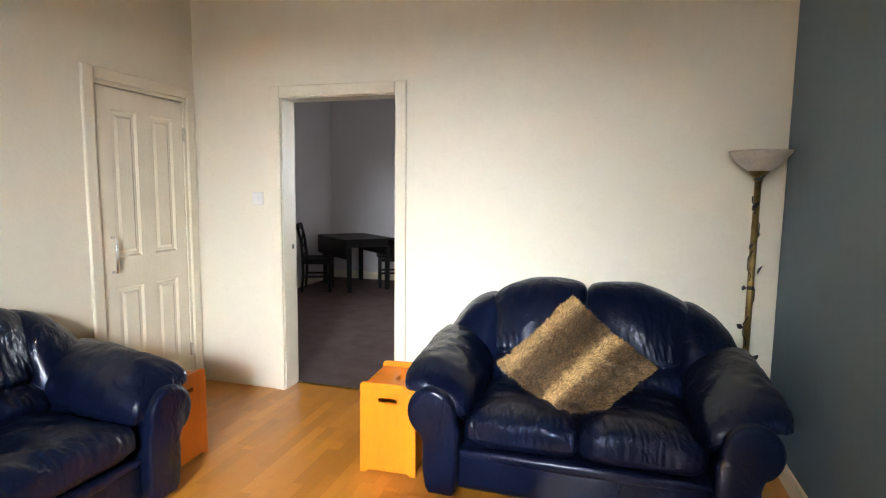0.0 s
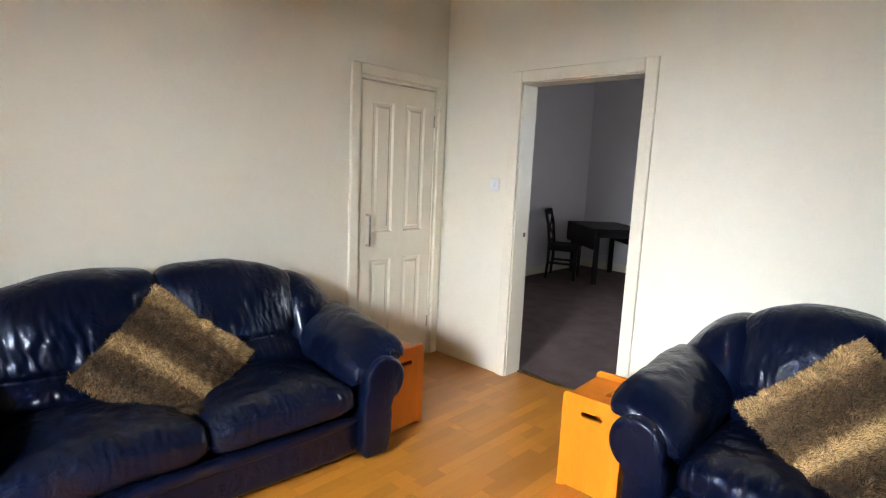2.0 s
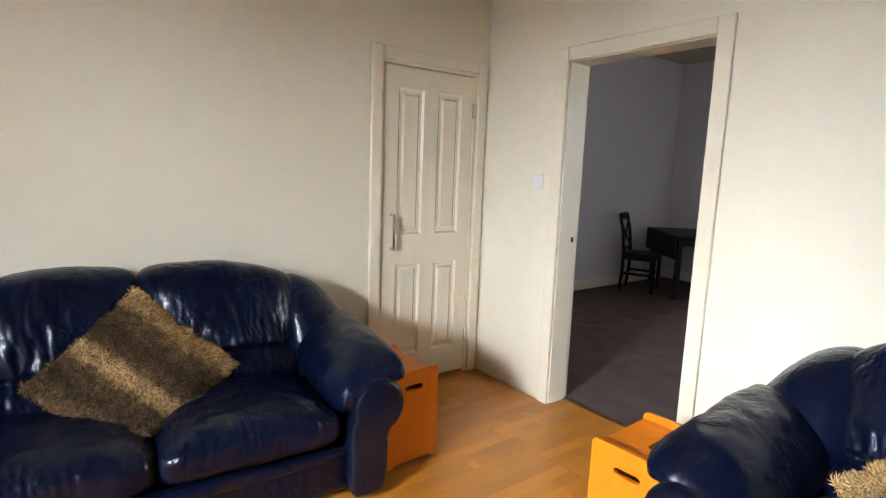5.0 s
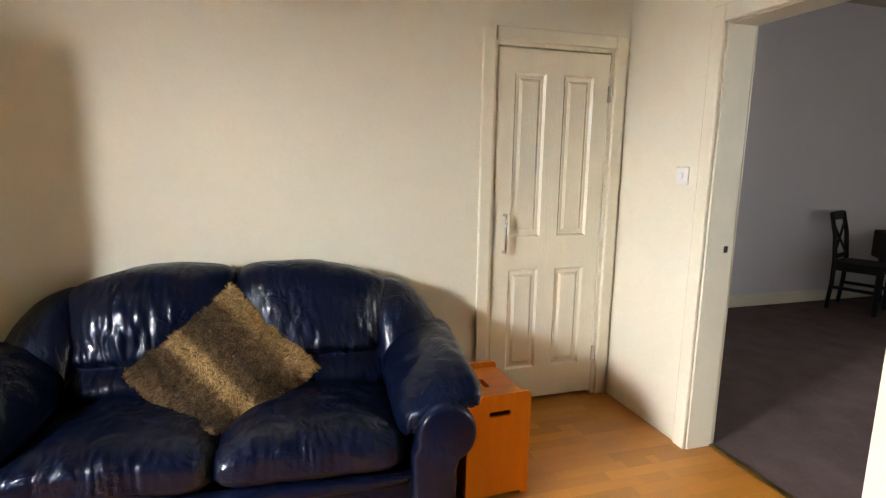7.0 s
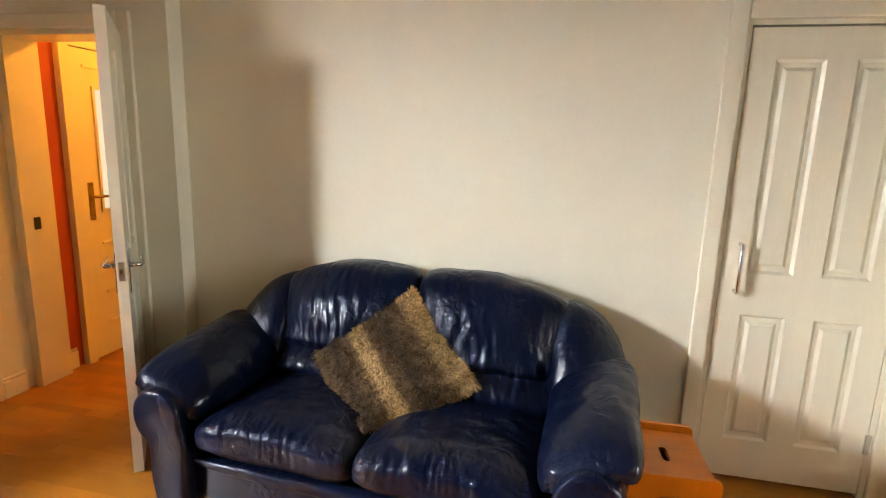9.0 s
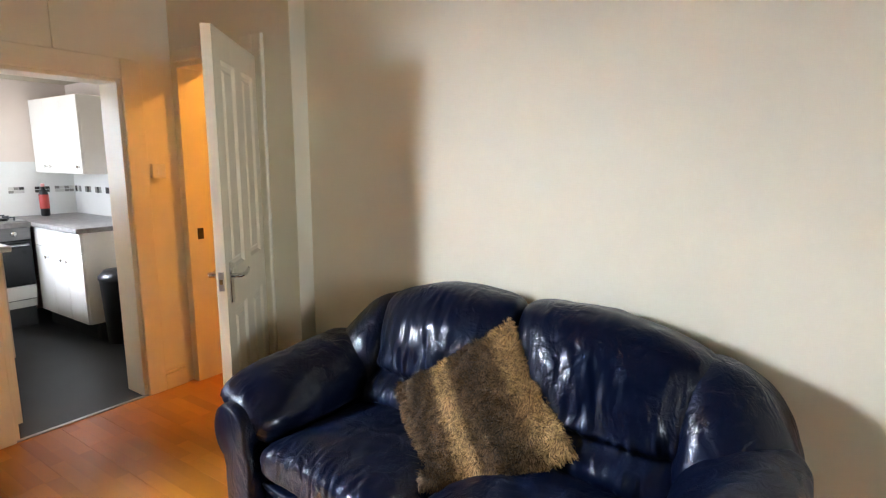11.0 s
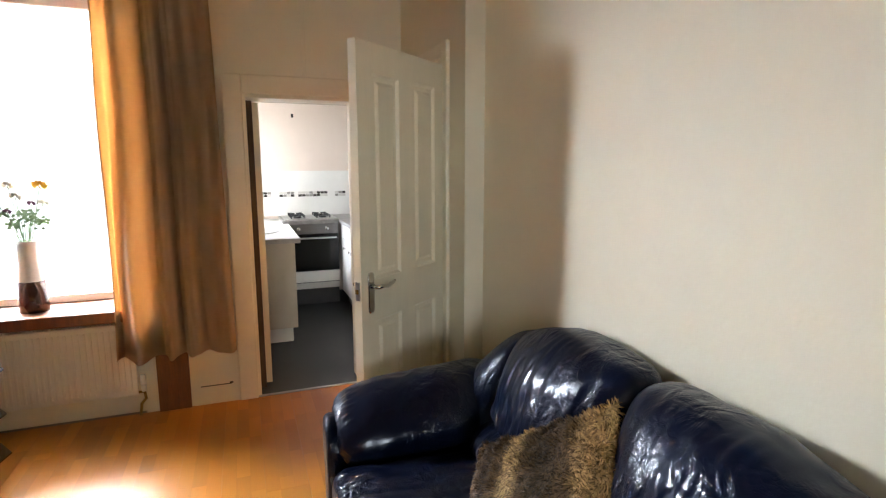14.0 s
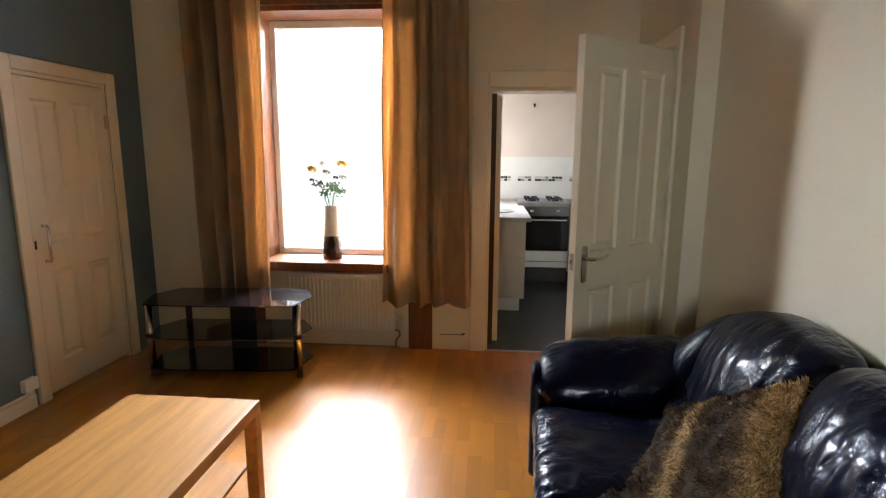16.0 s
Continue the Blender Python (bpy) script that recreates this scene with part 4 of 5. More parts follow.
for k, (z, sx) in enumerate(((0.55, 1), (0.72, -1), (0.93, -1), (1.0, 1), (1.13, -1), (1.20, 1), (1.32, -1), (1.47, -1))):
    bm = bmesh.new()
    L0 = 0.055
    ring = [(0, 0), (0.012, 0.018), (0.013, 0.03), (0.006, 0.046), (0, L0), (-0.006, 0.046), (-0.013, 0.03), (-0.012, 0.018)]
    f = [bm.verts.new((x, 0.001 + 0.004 * abs(x) / 0.013, z2)) for x, z2 in ring]
    b = [bm.verts.new((x, -0.001 + 0.004 * abs(x) / 0.013, z2)) for x, z2 in ring]
    bm.faces.new(f)
    bm.faces.new(list(reversed(b)))
    for i in range(8):
        bm.faces.new((f[i], b[i], b[(i + 1) % 8], f[(i + 1) % 8]))
    part("leaf", bm, M_DARKMETAL, lp, "dark metal leaf", False, pose(sx * 0.022, -0.012, z, 15, sx * (35 + 25 * (k % 3)), 20 * k))

# ---- coffee table ----
ct = thing("coffee_table", "pale birch effect coffee table with lower shelf", "table", pose(0.235, 1.735, 0, 0, 0, 0))
part("tabletop", boxes((-0.275, 0.275, -0.35, 0.35, 0.40, 0.45), bevel=0.003), M_BIRCH, ct)
for sx in (-1, 1):
    for sy in (-1, 1):
        x0, y0 = sx * 0.25, sy * 0.325
        part("leg", boxes((x0 - 0.025, x0 + 0.025, y0 - 0.025, y0 + 0.025, 0, 0.399), bevel=0.003), M_BIRCH, ct)
part("shelf", boxes((-0.224, 0.224, -0.33, 0.33, 0.165, 0.183), bevel=0.003), M_BIRCH, ct, "thin lower shelf")

# ---- television stand ----
tv = thing("television_stand", "black glass television stand with chrome posts", "stand", pose(0.735, 0.06, 0, 0, 0, 4))


def glass_shelf(z, t, w, d, chamfer):
    bm = bmesh.new()
    out = [(-w / 2, d * 0.1), (-w / 2 + chamfer, -d / 2 + 0.02), (-w / 4, -d / 2 - 0.005), (w / 4, -d / 2 - 0.005), (w / 2 - chamfer, -d / 2 + 0.02), (w / 2, d * 0.1), (w / 2 - 0.10, d / 2), (-w / 2 + 0.10, d / 2)]
    # the front of this stand faces +y
    a = [bm.verts.new((x, -y, z)) for x, y in out]
    b = [bm.verts.new((x, -y, z + t)) for x, y in out]
    bm.faces.new(list(reversed(a)))
    bm.faces.new(b)
    for i in range(8):
        bm.faces.new((a[i], a[(i + 1) % 8], b[(i + 1) % 8], b[i]))
    return bm


part("top_shelf", glass_shelf(0.492, 0.008, 1.06, 0.44, 0.06), M_BLACKGLASS, tv, "black glass top")
part("middle_shelf", glass_shelf(0.272, 0.007, 1.04, 0.42, 0.06), M_BLACKGLASS, tv, "black glass shelf")
part("bottom_shelf", glass_shelf(0.07, 0.007, 1.04, 0.42, 0.06), M_BLACKGLASS, tv, "black glass bottom shelf")
for sx in (-1, 1):
    part("post", tube([(sx * 0.475, 0.13, 0.0), (sx * 0.475, 0.13, 0.492)], 0.021, 18), M_CHROME, tv, "chrome tube post", True)
    part("post", tube([(sx * 0.37, -0.17, 0.0), (sx * 0.37, -0.17, 0.492)], 0.021, 18), M_BLACK, tv, "black tube post", True)
    part("post_collar", tube([(sx * 0.475, 0.13, 0.262), (sx * 0.475, 0.13, 0.29)], 0.026, 18), M_BLACK, tv, "", True)
part("back_panel", boxes((-0.09, 0.09, -0.2, -0.18, 0.0, 0.49), bevel=0.004), M_BLACK, tv, "black cable column")

# ---- flowers on the sill ----
va = thing("flower_vase", "white and dark red ceramic vase with artificial flowers", "vase", pose(0.225, -0.55, 0.648))
part("foot_band", lathe([(0.0, 0.0), (0.070, 0.0), (0.073, 0.01), (0.062, 0.175), (0.0, 0.175)], 28), M_CERAMD, va, "dark red glazed lower band", True)
part("body", lathe([(0.061, 0.175), (0.059, 0.25), (0.052, 0.262), (0.050, 0.35), (0.053, 0.40), (0.049, 0.40), (0.046, 0.35), (0.0, 0.2)], 28), M_CERAMW, va, "", True)
# green paled: window backlight and glare are put into the colour
M_STEM = mat("paled_artificial_leaf", (0.26, 0.36, 0.19), 0.6, var=0.3, scale=30)
M_YEL = mat("yellow_petal", (0.80, 0.52, 0.04), 0.6, var=0.15, scale=30)
M_PALE = mat("pale_petal", (0.78, 0.72, 0.62), 0.6, var=0.1, scale=30)
M_PURP = mat("purple_petal", (0.10, 0.02, 0.06), 0.6, var=0.2, scale=30)


def petal_ring(bm, centre, r, n, tilt, rnd):
    c = Vector(centre)
    for k in range(n):
        a = 2 * math.pi * k / n + rnd.uniform(-0.1, 0.1)
        d = Vector((math.cos(a), math.sin(a) * 0.6, math.sin(a) * 0.6 + tilt)).normalized()
        s2 = d.cross(Vector((0, 1, 0.3))).normalized() * r * 0.3
        p = [c + d * r * 0.15, c + d * r * 0.6 + s2, c + d * r, c + d * r * 0.6 - s2]
        q = [v + Vector((0, 0.003, 0.001)) for v in p]
        f, b = [bm.verts.new(v) for v in p], [bm.verts.new(v) for v in q]
        bm.faces.new(f)
        bm.faces.new(list(reversed(b)))
        for i in range(4):
            bm.faces.new((f[i], f[(i + 1) % 4], b[(i + 1) % 4], b[i]))


rv = random.Random(5)
for k, (x, z, kind) in enumerate(((0.13, 0.66, 0), (-0.10, 0.70, 0), (0.05, 0.70, 1), (-0.03, 0.60, 2), (0.07, 0.56, 2), (-0.09, 0.60, 1), (0.02, 0.64, 1), (0.10, 0.55, 3), (-0.05, 0.53, 3), (0.03, 0.50, 3), (-0.07, 0.48, 3), (0.15, 0.58, 2), (0.0, 0.55, 3))):
    yy = rv.uniform(-0.04, 0.05)
    st = part("stem", tube([(0.01 * rv.uniform(-1, 1), 0, 0.3), (x * 0.4, yy * 0.5, 0.42 + 0.1 * rv.random()), (x, yy, z)], 0.0025, 6), M_STEM, va, "thin green stem", True)
    bm = bmesh.new()
    if kind == 3:
        for j in range(9):
            petal_ring(bm, (x + rv.uniform(-0.03, 0.03), yy + rv.uniform(-0.02, 0.02), z + rv.uniform(-0.03, 0.03)), 0.03, 2, rv.uniform(-0.5, 0.8), rv)
        part("leaves", bm, M_STEM, st, "small green leaves")
    else:
        petal_ring(bm, (x, yy, z), (0.042, 0.035, 0.024)[kind], 9, 0.25, rv)
        petal_ring(bm, (x, yy - 0.004, z), (0.028, 0.024, 0.02)[kind], 7, 0.5, rv)
        part("bloom", bm, (M_YEL, M_PALE, M_PURP)[kind], st, ("yellow bloom", "pale bloom", "dark purple bloom")[kind])

# ---- switches, sockets and small fittings ----


def switch(name, m, w, h, t, label, rocker=True):
    ob = thing(name, label, "switch", m)
    part("plate", boxes((-w / 2, w / 2, -t, 0, -h / 2, h / 2), bevel=0.004), M_WHITEPL, ob)
    if rocker:
        part("rocker", boxes((-0.008, 0.008, -t - 0.004, -t + 0.001, -0.014, 0.014), bevel=0.002), M_WHITEPL, ob)


switch("light_switch", pose(-1.50, YN, 1.335), 0.085, 0.085, 0.008, "white plastic light switch beside the dining doorway")
switch("light_switch", pose(-1.765, YS, 1.36, 0, 0, 180), 0.08, 0.085, 0.03, "white surface mounted light switch by the kitchen doorway")
switch("wall_socket", EAST @ pose(0, 0.735, 0.15, 0, 0, -90), 0.085, 0.07, 0.035, "white plastic socket box on the blue wall", False)
structure("cable_trunking", boxes((-1.302, -1.285, YS, YS + 0.012, 1.981, HT), bevel=0.002), M_WALL, "painted cable trunking above the kitchen door")
structure("wall_joint", boxes((-0.775, -0.60, YS + 0.001, YS + 0.003, 0.113, 0.118), (-0.785, -0.765, YS + 0.001, YS + 0.003, 0.117, 0.128)), M_DARKMETAL, "dark open joint low in the wall")

# ---- dining room ----
dt = thing("dining_table", "black brown drop leaf dining table in the far room", "table", pose(-2.62, 7.91, 0.004, 0, 0, 139))
part("tabletop", boxes((-0.53, 0.53, -0.35, 0.35, 0.715, 0.74), bevel=0.005), M_BLACKWOOD, dt)
for y in (-0.362, 0.362):
    part("drop_leaf", boxes((-0.53, 0.53, y - 0.011, y + 0.011, 0.47, 0.738), bevel=0.005), M_BLACKWOOD, dt, "hanging table leaf")
part("apron", boxes((-0.46, 0.46, -0.30, -0.28, 0.62, 0.714), (-0.46, 0.46, 0.28, 0.30, 0.62, 0.714), (-0.46, -0.44, -0.28, 0.28, 0.62, 0.714), (0.44, 0.46, -0.28, 0.28, 0.62, 0.714)), M_BLACKWOOD, dt)
for x in (-0.45, 0.45):
    for y in (-0.29, 0.29):
        part("leg", boxes((x - 0.028, x + 0.028, y - 0.028, y + 0.028, 0, 0.62), bevel=0.004), M_BLACKWOOD, dt)


def cross_chair(m, label):
    """Dining chair with a cross back; the front is +x."""
    ob = thing("dining_chair", label, "chair", m, "chairs round the dining table")
    part("seat", puff(0.215, 0.215, 0.02, 7, 8, (0.0, 0, 0.45)), M_BLACKWOOD, ob, "", True)
    for y in (-0.18, 0.18):
        part("leg", boxes((0.15, 0.19, y - 0.02, y + 0.02, 0, 0.435), bevel=0.004), M_BLACKWOOD, ob, "front leg")
        part("back_post", tube([(-0.21, y, 0), (-0.19, y, 0.25), (-0.19, y, 0.47), (-0.215, y, 0.72), (-0.265, y, 0.93)], [0.018, 0.02, 0.021, 0.02, 0.018], 8), M_BLACKWOOD, ob, "curved back post", True)
        part("cross_slat", tube([(-0.2, y, 0.52), (-0.222, 0, 0.68), (-0.245, -y, 0.85)], 0.011, 8), M_BLACKWOOD, ob, "crossed slat", True)
        part("stretcher", boxes((-0.19, 0.16, y - 0.01, y + 0.01, 0.2, 0.23), bevel=0.003), M_BLACKWOOD, ob)
        part("seat_rail", boxes((-0.18, 0.17, y - 0.01, y + 0.01, 0.385, 0.434)), M_BLACKWOOD, ob)
    part("top_rail", moved(puff(0.012, 0.205, 0.042, 6, 8), pose(-0.262, 0, 0.90, 0, -12, 0)), M_BLACKWOOD, ob, "shaped top rail", True)
    part("lower_rail", boxes((-0.205, -0.185, -0.17, 0.17, 0.49, 0.53), bevel=0.003), M_BLACKWOOD, ob)
    part("front_rail", boxes((0.16, 0.18, -0.16, 0.16, 0.385, 0.434)), M_BLACKWOOD, ob)
    return ob


cross_chair(pose(-2.98, 7.48, 0.004, 0, 0, 22), "black brown cross back dining chair at the drop leaf table")
cross_chair(pose(-2.14, 8.12, 0.004, 0, 0, 205), "black brown cross back dining chair at the drop leaf table")

# ---- hall ----
structure("wall_hall_red", boxes((-2.235, -2.075, YS, YS + 0.006, 0, 2.6)), M_RED, "red painted strip of hall wall")
structure("door_frame_hall_outer", boxes((-2.30, -2.235, YS, YS + 0.05, 0, 2.05), (-3.13, -3.07, YS, YS + 0.05, 0, 2.05), (-2.30, -3.07, YS, YS + 0.05, 1.99, 2.05)), M_GLOSS)
fd = thing("front_door", "white panelled front door with frosted pane, closed", "door", pose(-2.305, YS + 0.012, 0.012))
part("leaf", boxes((-0.76, -0.55, -0.01, 0.03, 0, 1.97), (-0.55, -0.15, -0.01, 0.03, 0, 0.98), (-0.55, -0.15, -0.01, 0.03, 1.74, 1.97), (-0.15, 0, -0.01, 0.03, 0, 1.97)), M_DOOR, fd)
part("pane", boxes((-0.548, -0.152, 0.004, 0.012, 0.98, 1.74)), M_FROST, fd, "frosted glass pane")
part("pane_bead", boxes((-0.565, -0.548, 0.028, 0.042, 0.965, 1.755), (-0.152, -0.135, 0.028, 0.042, 0.965, 1.755), (-0.548, -0.152, 0.028, 0.042, 0.965, 0.982), (-0.548, -0.152, 0.028, 0.042, 1.738, 1.755)), M_GLOSS, fd)
for z in (0.75, 0.62, 0.42, 0.22):
    part("moulding", boxes((-0.58, -0.12, 0.028, 0.04, z, z + 0.02), bevel=0.004), M_GLOSS, fd, "raised door moulding")
part("moulding", boxes((-0.64, -0.08, 0.028, 0.04, 1.86, 1.88), bevel=0.004), M_GLOSS, fd, "raised door moulding")
part("letter_plate", boxes((-0.48, -0.22, 0.028, 0.038, 0.86, 0.93), bevel=0.004), M_DARKMETAL, fd, "dark letter plate")
hp = part("backplate", boxes((-0.085, -0.045, 0.028, 0.038, 0.92, 1.16), bevel=0.004), M_BRASS, fd, "brass lever backplate")
part("lever", tube([(-0.065, 0.035, 1.07), (-0.065, 0.075, 1.07), (-0.09, 0.08, 1.07), (-0.18, 0.078, 1.068)], 0.009, 10), M_BRASS, hp, "brass lever", True)
structure("daylight_behind_front_door", boxes((-2.87, -2.44, YS - 0.004, YS + 0.0, 0.98, 1.76)), glow("daylight_outside", (1.0, 0.98, 0.92), 0.17))

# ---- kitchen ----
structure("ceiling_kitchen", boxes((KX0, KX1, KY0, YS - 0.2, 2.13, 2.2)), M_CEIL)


def base_unit(m, w, label, doors=1, drawer=True):
    """Base cabinet, front at local y = 0 facing -y, width along x."""
    ob = thing("base_unit", label, "cabinet", m, "white kitchen base units")
    part("carcass", boxes((0, w, 0.02, 0.56, 0.13, 0.86)), M_KUNIT, ob)
    part("plinth", boxes((0, w, 0.06, 0.08, 0, 0.13)), M_PLINTH, ob, "charcoal plinth")
    dw = w / doors
    for k in range(doors):
        d = part("unit_door", boxes((k * dw + 0.002, (k + 1) * dw - 0.002, 0, 0.019, 0.135, 0.70 if drawer else 0.855), bevel=0.003), M_KUNIT, ob)
        x = k * dw + (dw * 0.82 if k == 0 else dw * 0.18)
        part("knob", tube([(x, 0, 0.62), (x, -0.012, 0.62), (x, -0.024, 0.62)], [0.006, 0.007, 0.014], 12), M_CHROME, d, "small chrome knob", True)
        if drawer:
            d = part("drawer_front", boxes((k * dw + 0.002, (k + 1) * dw - 0.002, 0, 0.019, 0.704, 0.855), bevel=0.003), M_KUNIT, ob)
    return ob


base_unit(pose(-1.86, -2.36, 0, 0, 0, 90), 0.56, "white kitchen base unit with chrome knobs", 2)
base_unit(pose(-1.86, -2.66, 0, 0, 0, 90), 0.298, "narrow white kitchen base unit", 1)
structure("worktop_west", boxes((KX0, -1.835, KY0, -1.785, 0.862, 0.90), bevel=0.006), M_KTOP, "grey speckled worktop")
structure("worktop_south", boxes((-1.834, -1.265, KY0, -2.62, 0.862, 0.90)), M_KTOP, "grey speckled worktop")
cab = thing("sink_unit", "cream end panelled kitchen unit under the sink", "cabinet", pose(-1.30, -1.48, 0))
part("carcass", boxes((0.02, 0.66, -1.75, 0.0, 0.12, 0.83)), mat("cream_end_panel", (0.62, 0.55, 0.45), 0.5, var=0.05), cab)
part("plinth", boxes((0.06, 0.62, -1.75, -0.02, 0, 0.12)), M_KUNIT, cab)
wt = thing("sink_worktop", "pale grey worktop with inset steel sink", "worktop", pose(-1.325, -1.455, 0.832))
part("slab", boxes((0, 0.70, -1.79, 0.0, 0, 0.04), bevel=0.006), mat("pale_worktop", (0.52, 0.49, 0.46), 0.35, var=0.12, scale=20), wt)
part("sink_bowl", lathe([(0.20, 0.044), (0.205, 0.047), (0.19, 0.046), (0.175, 0.041), (0.0, 0.041)], 28), M_STEEL, wt, "round steel sink bowl", True, pose(0.33, -0.55, 0))
ov = thing("oven", "built under steel and black glass oven", "oven", pose(-1.83, -2.64, 0))
part("control_panel", boxes((0.0, 0.535, -0.02, 0.0, 0.755, 0.86), bevel=0.003), M_DARKSTEEL, ov, "dark steel control panel")
part("door", boxes((0.0, 0.535, -0.025, 0.0, 0.37, 0.75), bevel=0.004), M_OVENGLASS, ov, "black glass oven door")
part("handle", tube([(0.03, 0.0, 0.715), (0.03, 0.035, 0.715), (0.505, 0.035, 0.715), (0.505, 0.0, 0.715)], 0.009, 10), M_STEEL, ov, "steel bar handle", True)
for x in (0.12, 0.41):
    part("knob", tube([(x, 0, 0.81), (x, 0.02, 0.81)], 0.02, 16), M_CHROME, ov, "", True)
part("body", boxes((0.0, 0.535, -0.55, -0.026, 0.235, 0.86)), M_BLACK, ov)
part("lower_drawer", boxes((0.0, 0.535, -0.022, 0.0, 0.245, 0.36), bevel=0.003), M_KUNIT, ov, "white drawer front below the oven")
part("filler", boxes((0.0, 0.535, -0.05, -0.03, 0.17, 0.243)), M_KUNIT, ov)
part("plinth", boxes((0.0, 0.535, -0.08, -0.06, 0.0, 0.17)), M_PLINTH, ov, "charcoal plinth")
hob = thing("gas_hob", "black gas hob with cast pan supports", "hob", pose(-1.56, -2.92, 0.90))
part("plate", boxes((-0.27, 0.27, -0.24, 0.26, 0.0, 0.012), bevel=0.004), M_STEEL, hob)
for x in (-0.13, 0.13):
    for y in (-0.11, 0.12):
        bu = part("burner", tube([(x, y, 0.012), (x, y, 0.03)], [0.045, 0.035], 18), M_BLACK, hob, "", True)
        bm = bmesh.new()
        for a in range(4):
            c2, s2 = math.cos(a * math.pi / 2), math.sin(a * math.pi / 2)
            b2 = boxes((0.02, 0.10, -0.005, 0.005, 0.034, 0.046), (0.09, 0.10, -0.005, 0.005, 0.012, 0.034))
            moved(b2, pose(x, y, 0, 0, 0, 90 * a + 45))
            tmp = bpy.data.meshes.new("tmp")
            b2.to_mesh(tmp)
            b2.free()
            bm.from_mesh(tmp)
            bpy.data.meshes.remove(tmp)
        part("pan_support", bm, M_BLACK, bu, "cast iron pan support")
structure("splashback_south", boxes((KX0, KX1, KY0, KY0 + 0.008, 0.90, 1.40)), M_TILE, "white glazed wall tiles")
structure("splashback_west", boxes((KX0, KX0 + 0.008, KY0 + 0.008, -1.4, 0.90, 1.40)), M_TILE, "white glazed wall tiles")
M_MOS = [mat("mosaic_dark", (0.05, 0.045, 0.04), 0.2), mat("mosaic_grey", (0.30, 0.29, 0.27), 0.2), mat("mosaic_pale", (0.66, 0.64, 0.60), 0.2)]
bord = tagged(new("tile_border"), "grey and black mosaic border in the white tiles", "", "", "structure")
rb = random.Random(11)
for k in range(44):
    x = KX0 + 0.02 + k * 0.041
    if k % 5 < 3 or rb.random() < 0.2:
        for z in (1.112, 1.142):
            part("mosaic_tile", boxes((x, x + 0.037, KY0 + 0.008, KY0 + 0.012, z, z + 0.026)), rb.choice(M_MOS), bord)
for k in range(40):
    y = KY0 + 0.03 + k * 0.041
    if k % 5 < 3:
        part("mosaic_tile", boxes((KX0 + 0.008, KX0 + 0.012, y, y + 0.037, 1.112, 1.168)), rb.choice(M_MOS), bord)
wu = thing("wall_unit", "white kitchen wall cabinet with chrome knobs", "cabinet", pose(-2.13, KY0 + 0.01, 1.30, 0, 0, 90))
part("carcass", boxes((0.0, 0.96, 0.02, 0.31, 0, 0.66)), M_KUNIT, wu)
for k in (0, 1, 2):
    d = part("unit_door", boxes((k * 0.32 + 0.002, k * 0.32 + 0.318, 0, 0.019, 0.002, 0.658), bevel=0.003), M_KUNIT, wu)
    x = k * 0.32 + (0.27 if k != 1 else 0.05)
    part("knob", tube([(x, 0, 0.06), (x, -0.012, 0.06), (x, -0.022, 0.06)], [0.006, 0.007, 0.013], 12), M_CHROME, d, "small chrome knob", True)
bo = thing("bottle", "dark bottle with a red label on the worktop", "bottle", pose(-2.12, -3.1, 0.90))
part("body", lathe([(0.0, 0.0), (0.03, 0.0), (0.036, 0.01), (0.038, 0.20), (0.03, 0.235), (0.014, 0.25), (0.014, 0.28), (0.0, 0.28)], 20), M_BLACK, bo, "", True)
part("label", lathe([(0.0388, 0.07), (0.0388, 0.20)], 20), mat("red_label", (0.5, 0.06, 0.05), 0.5), bo, "red paper label", True)
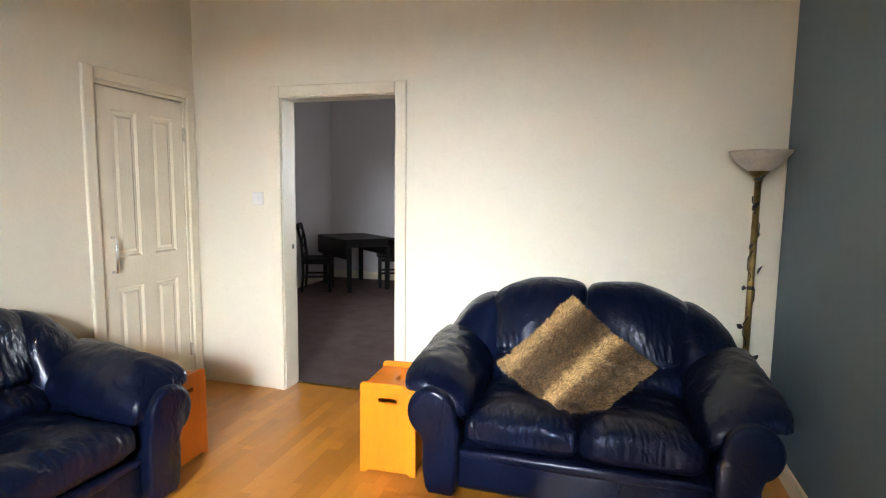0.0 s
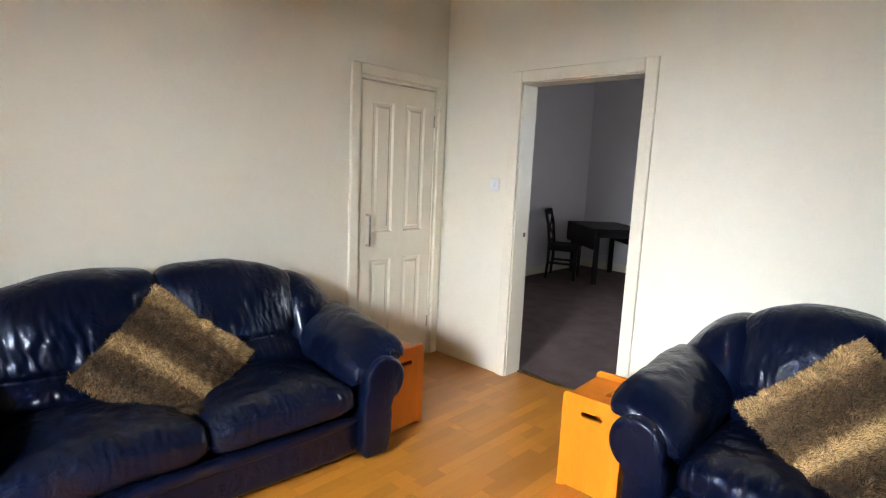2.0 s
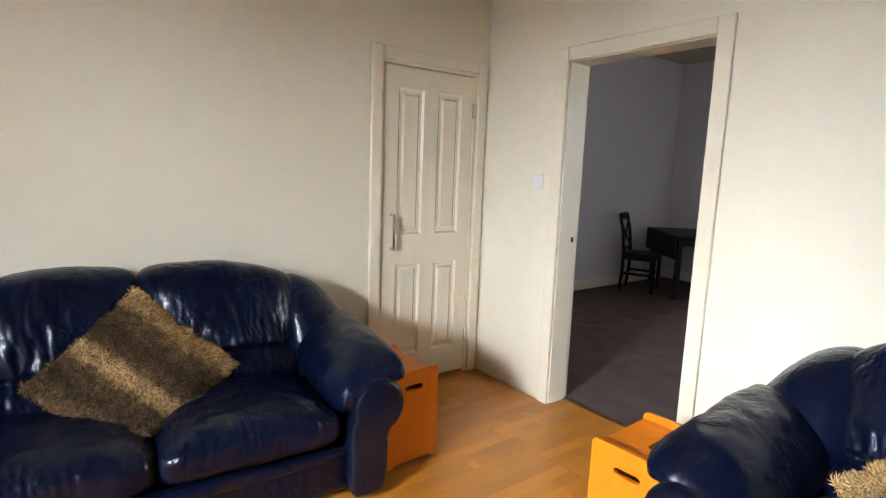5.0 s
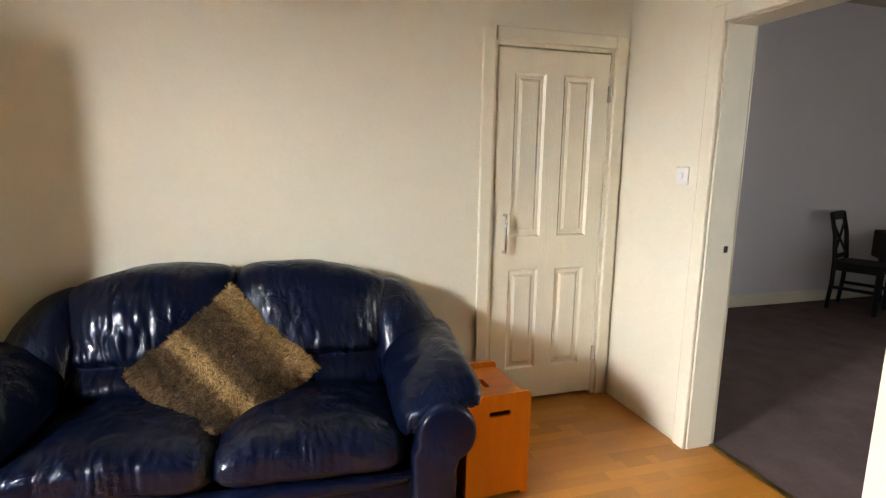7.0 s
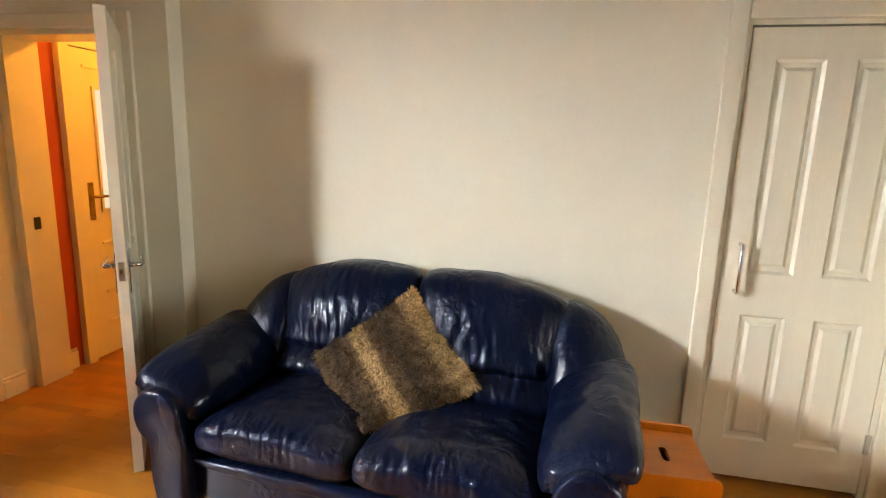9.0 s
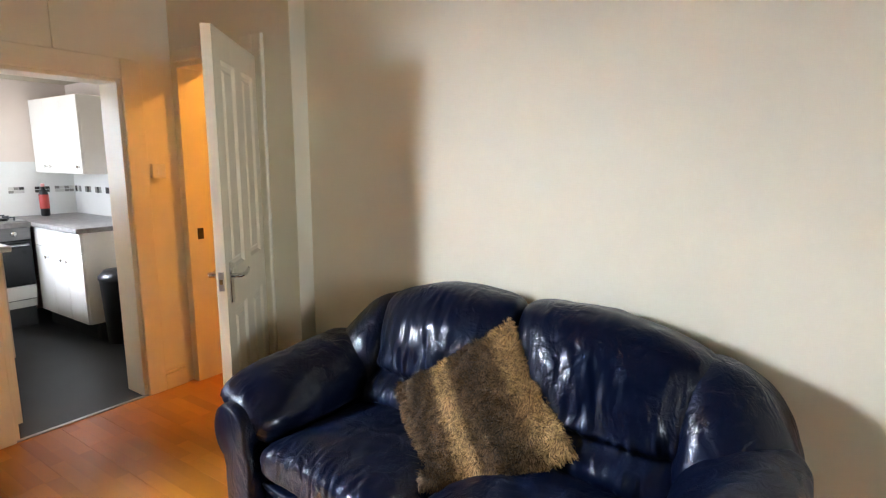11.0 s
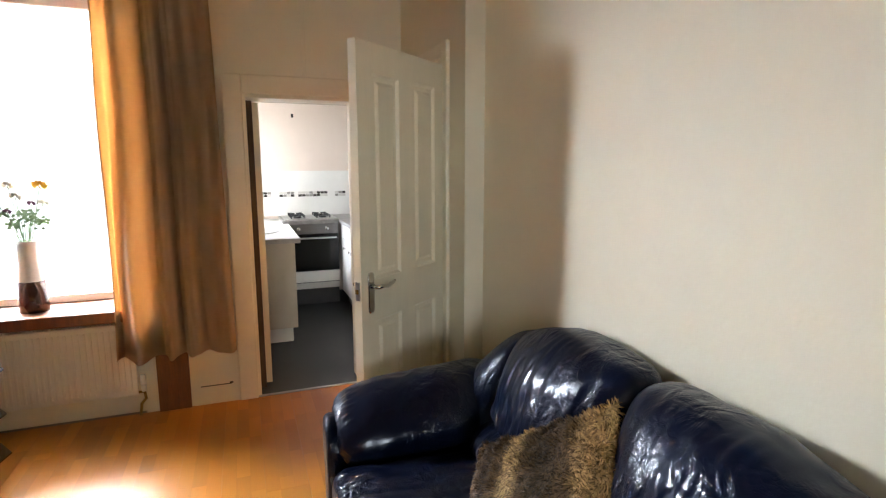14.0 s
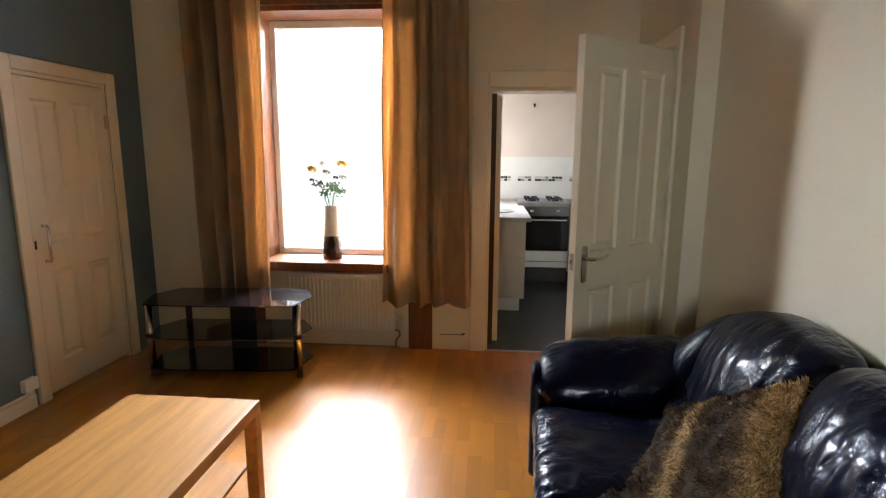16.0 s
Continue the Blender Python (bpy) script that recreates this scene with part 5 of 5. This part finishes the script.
part("cap", tube([(0, 0, 0.27), (0, 0, 0.30)], 0.016, 14), mat("pink_cap", (0.65, 0.3, 0.28), 0.4), bo, "", True)
hk = thing("wall_hook", "small dark metal hook high on the kitchen wall", "hook", pose(-1.46, KY0, 2.0))
part("plate", boxes((-0.012, 0.012, 0, 0.004, -0.02, 0.02), bevel=0.002), M_DARKMETAL, hk)
part("peg", tube([(0, 0.003, 0.0), (0, 0.03, 0.0), (0, 0.035, 0.012)], 0.005, 8), M_DARKMETAL, hk, "", True)
bi = thing("waste_bin", "black plastic kitchen bin standing by the wall", "bin", pose(-2.04, -1.635, 0))
part("body", lathe([(0.0, 0.0), (0.11, 0.0), (0.135, 0.50), (0.14, 0.51), (0.0, 0.51)], 28), M_BLACK, bi, "", True)
part("lid", lathe([(0.142, 0.505), (0.142, 0.53), (0.10, 0.575), (0.0, 0.585)], 28), M_BLACK, bi, "domed black lid", True)
mo = thing("mop", "mop with a steel handle leaning at the wall", "mop", pose(-2.26, -1.62, 0))
part("handle", tube([(0.02, 0.02, 0.05), (-0.17, -0.02, 1.05)], 0.011, 10), M_STEEL, mo, "", True)
part("head", puff(0.05, 0.05, 0.045, 2.5, 6, (0.02, 0.02, 0.045), 0.01, 3.0, None, 20), M_WHITEPL, mo, "", True)

# ---- floor boards ----
FLOOR_MESH = {}


def plank(w, l):
    key = (round(w, 3), round(l, 3))
    if key not in FLOOR_MESH:
        bm = boxes((0, w - 0.0004, 0, l - 0.0004, -0.012, 0.0), bevel=0.0005, seg=1)
        FLOOR_MESH[key] = finish(bm, "plank", M_LAM)
    return FLOOR_MESH[key]


fl = tagged(new("floor"), "golden oak three strip laminate floor", "", "", "structure")
PW, PL = 0.19, 1.285
for i in range(28):
    x = -3.4 + i * PW
    y = YS - 0.0 - ((i * 0.43) % 1.0) * PL
    while y < YN + 0.145:
        y0, y1 = max(y, YS), min(y + PL, YN + 0.145 if x + PW > -2.2 else 1.4)
        w = min(PW, XE - x)
        if y1 - y0 > 0.03 and w > 0.03:
            ob = new("plank", plank(w, y1 - y0))
            ob.parent = fl
            ob.location = (x, y0, 0)
        y += PL
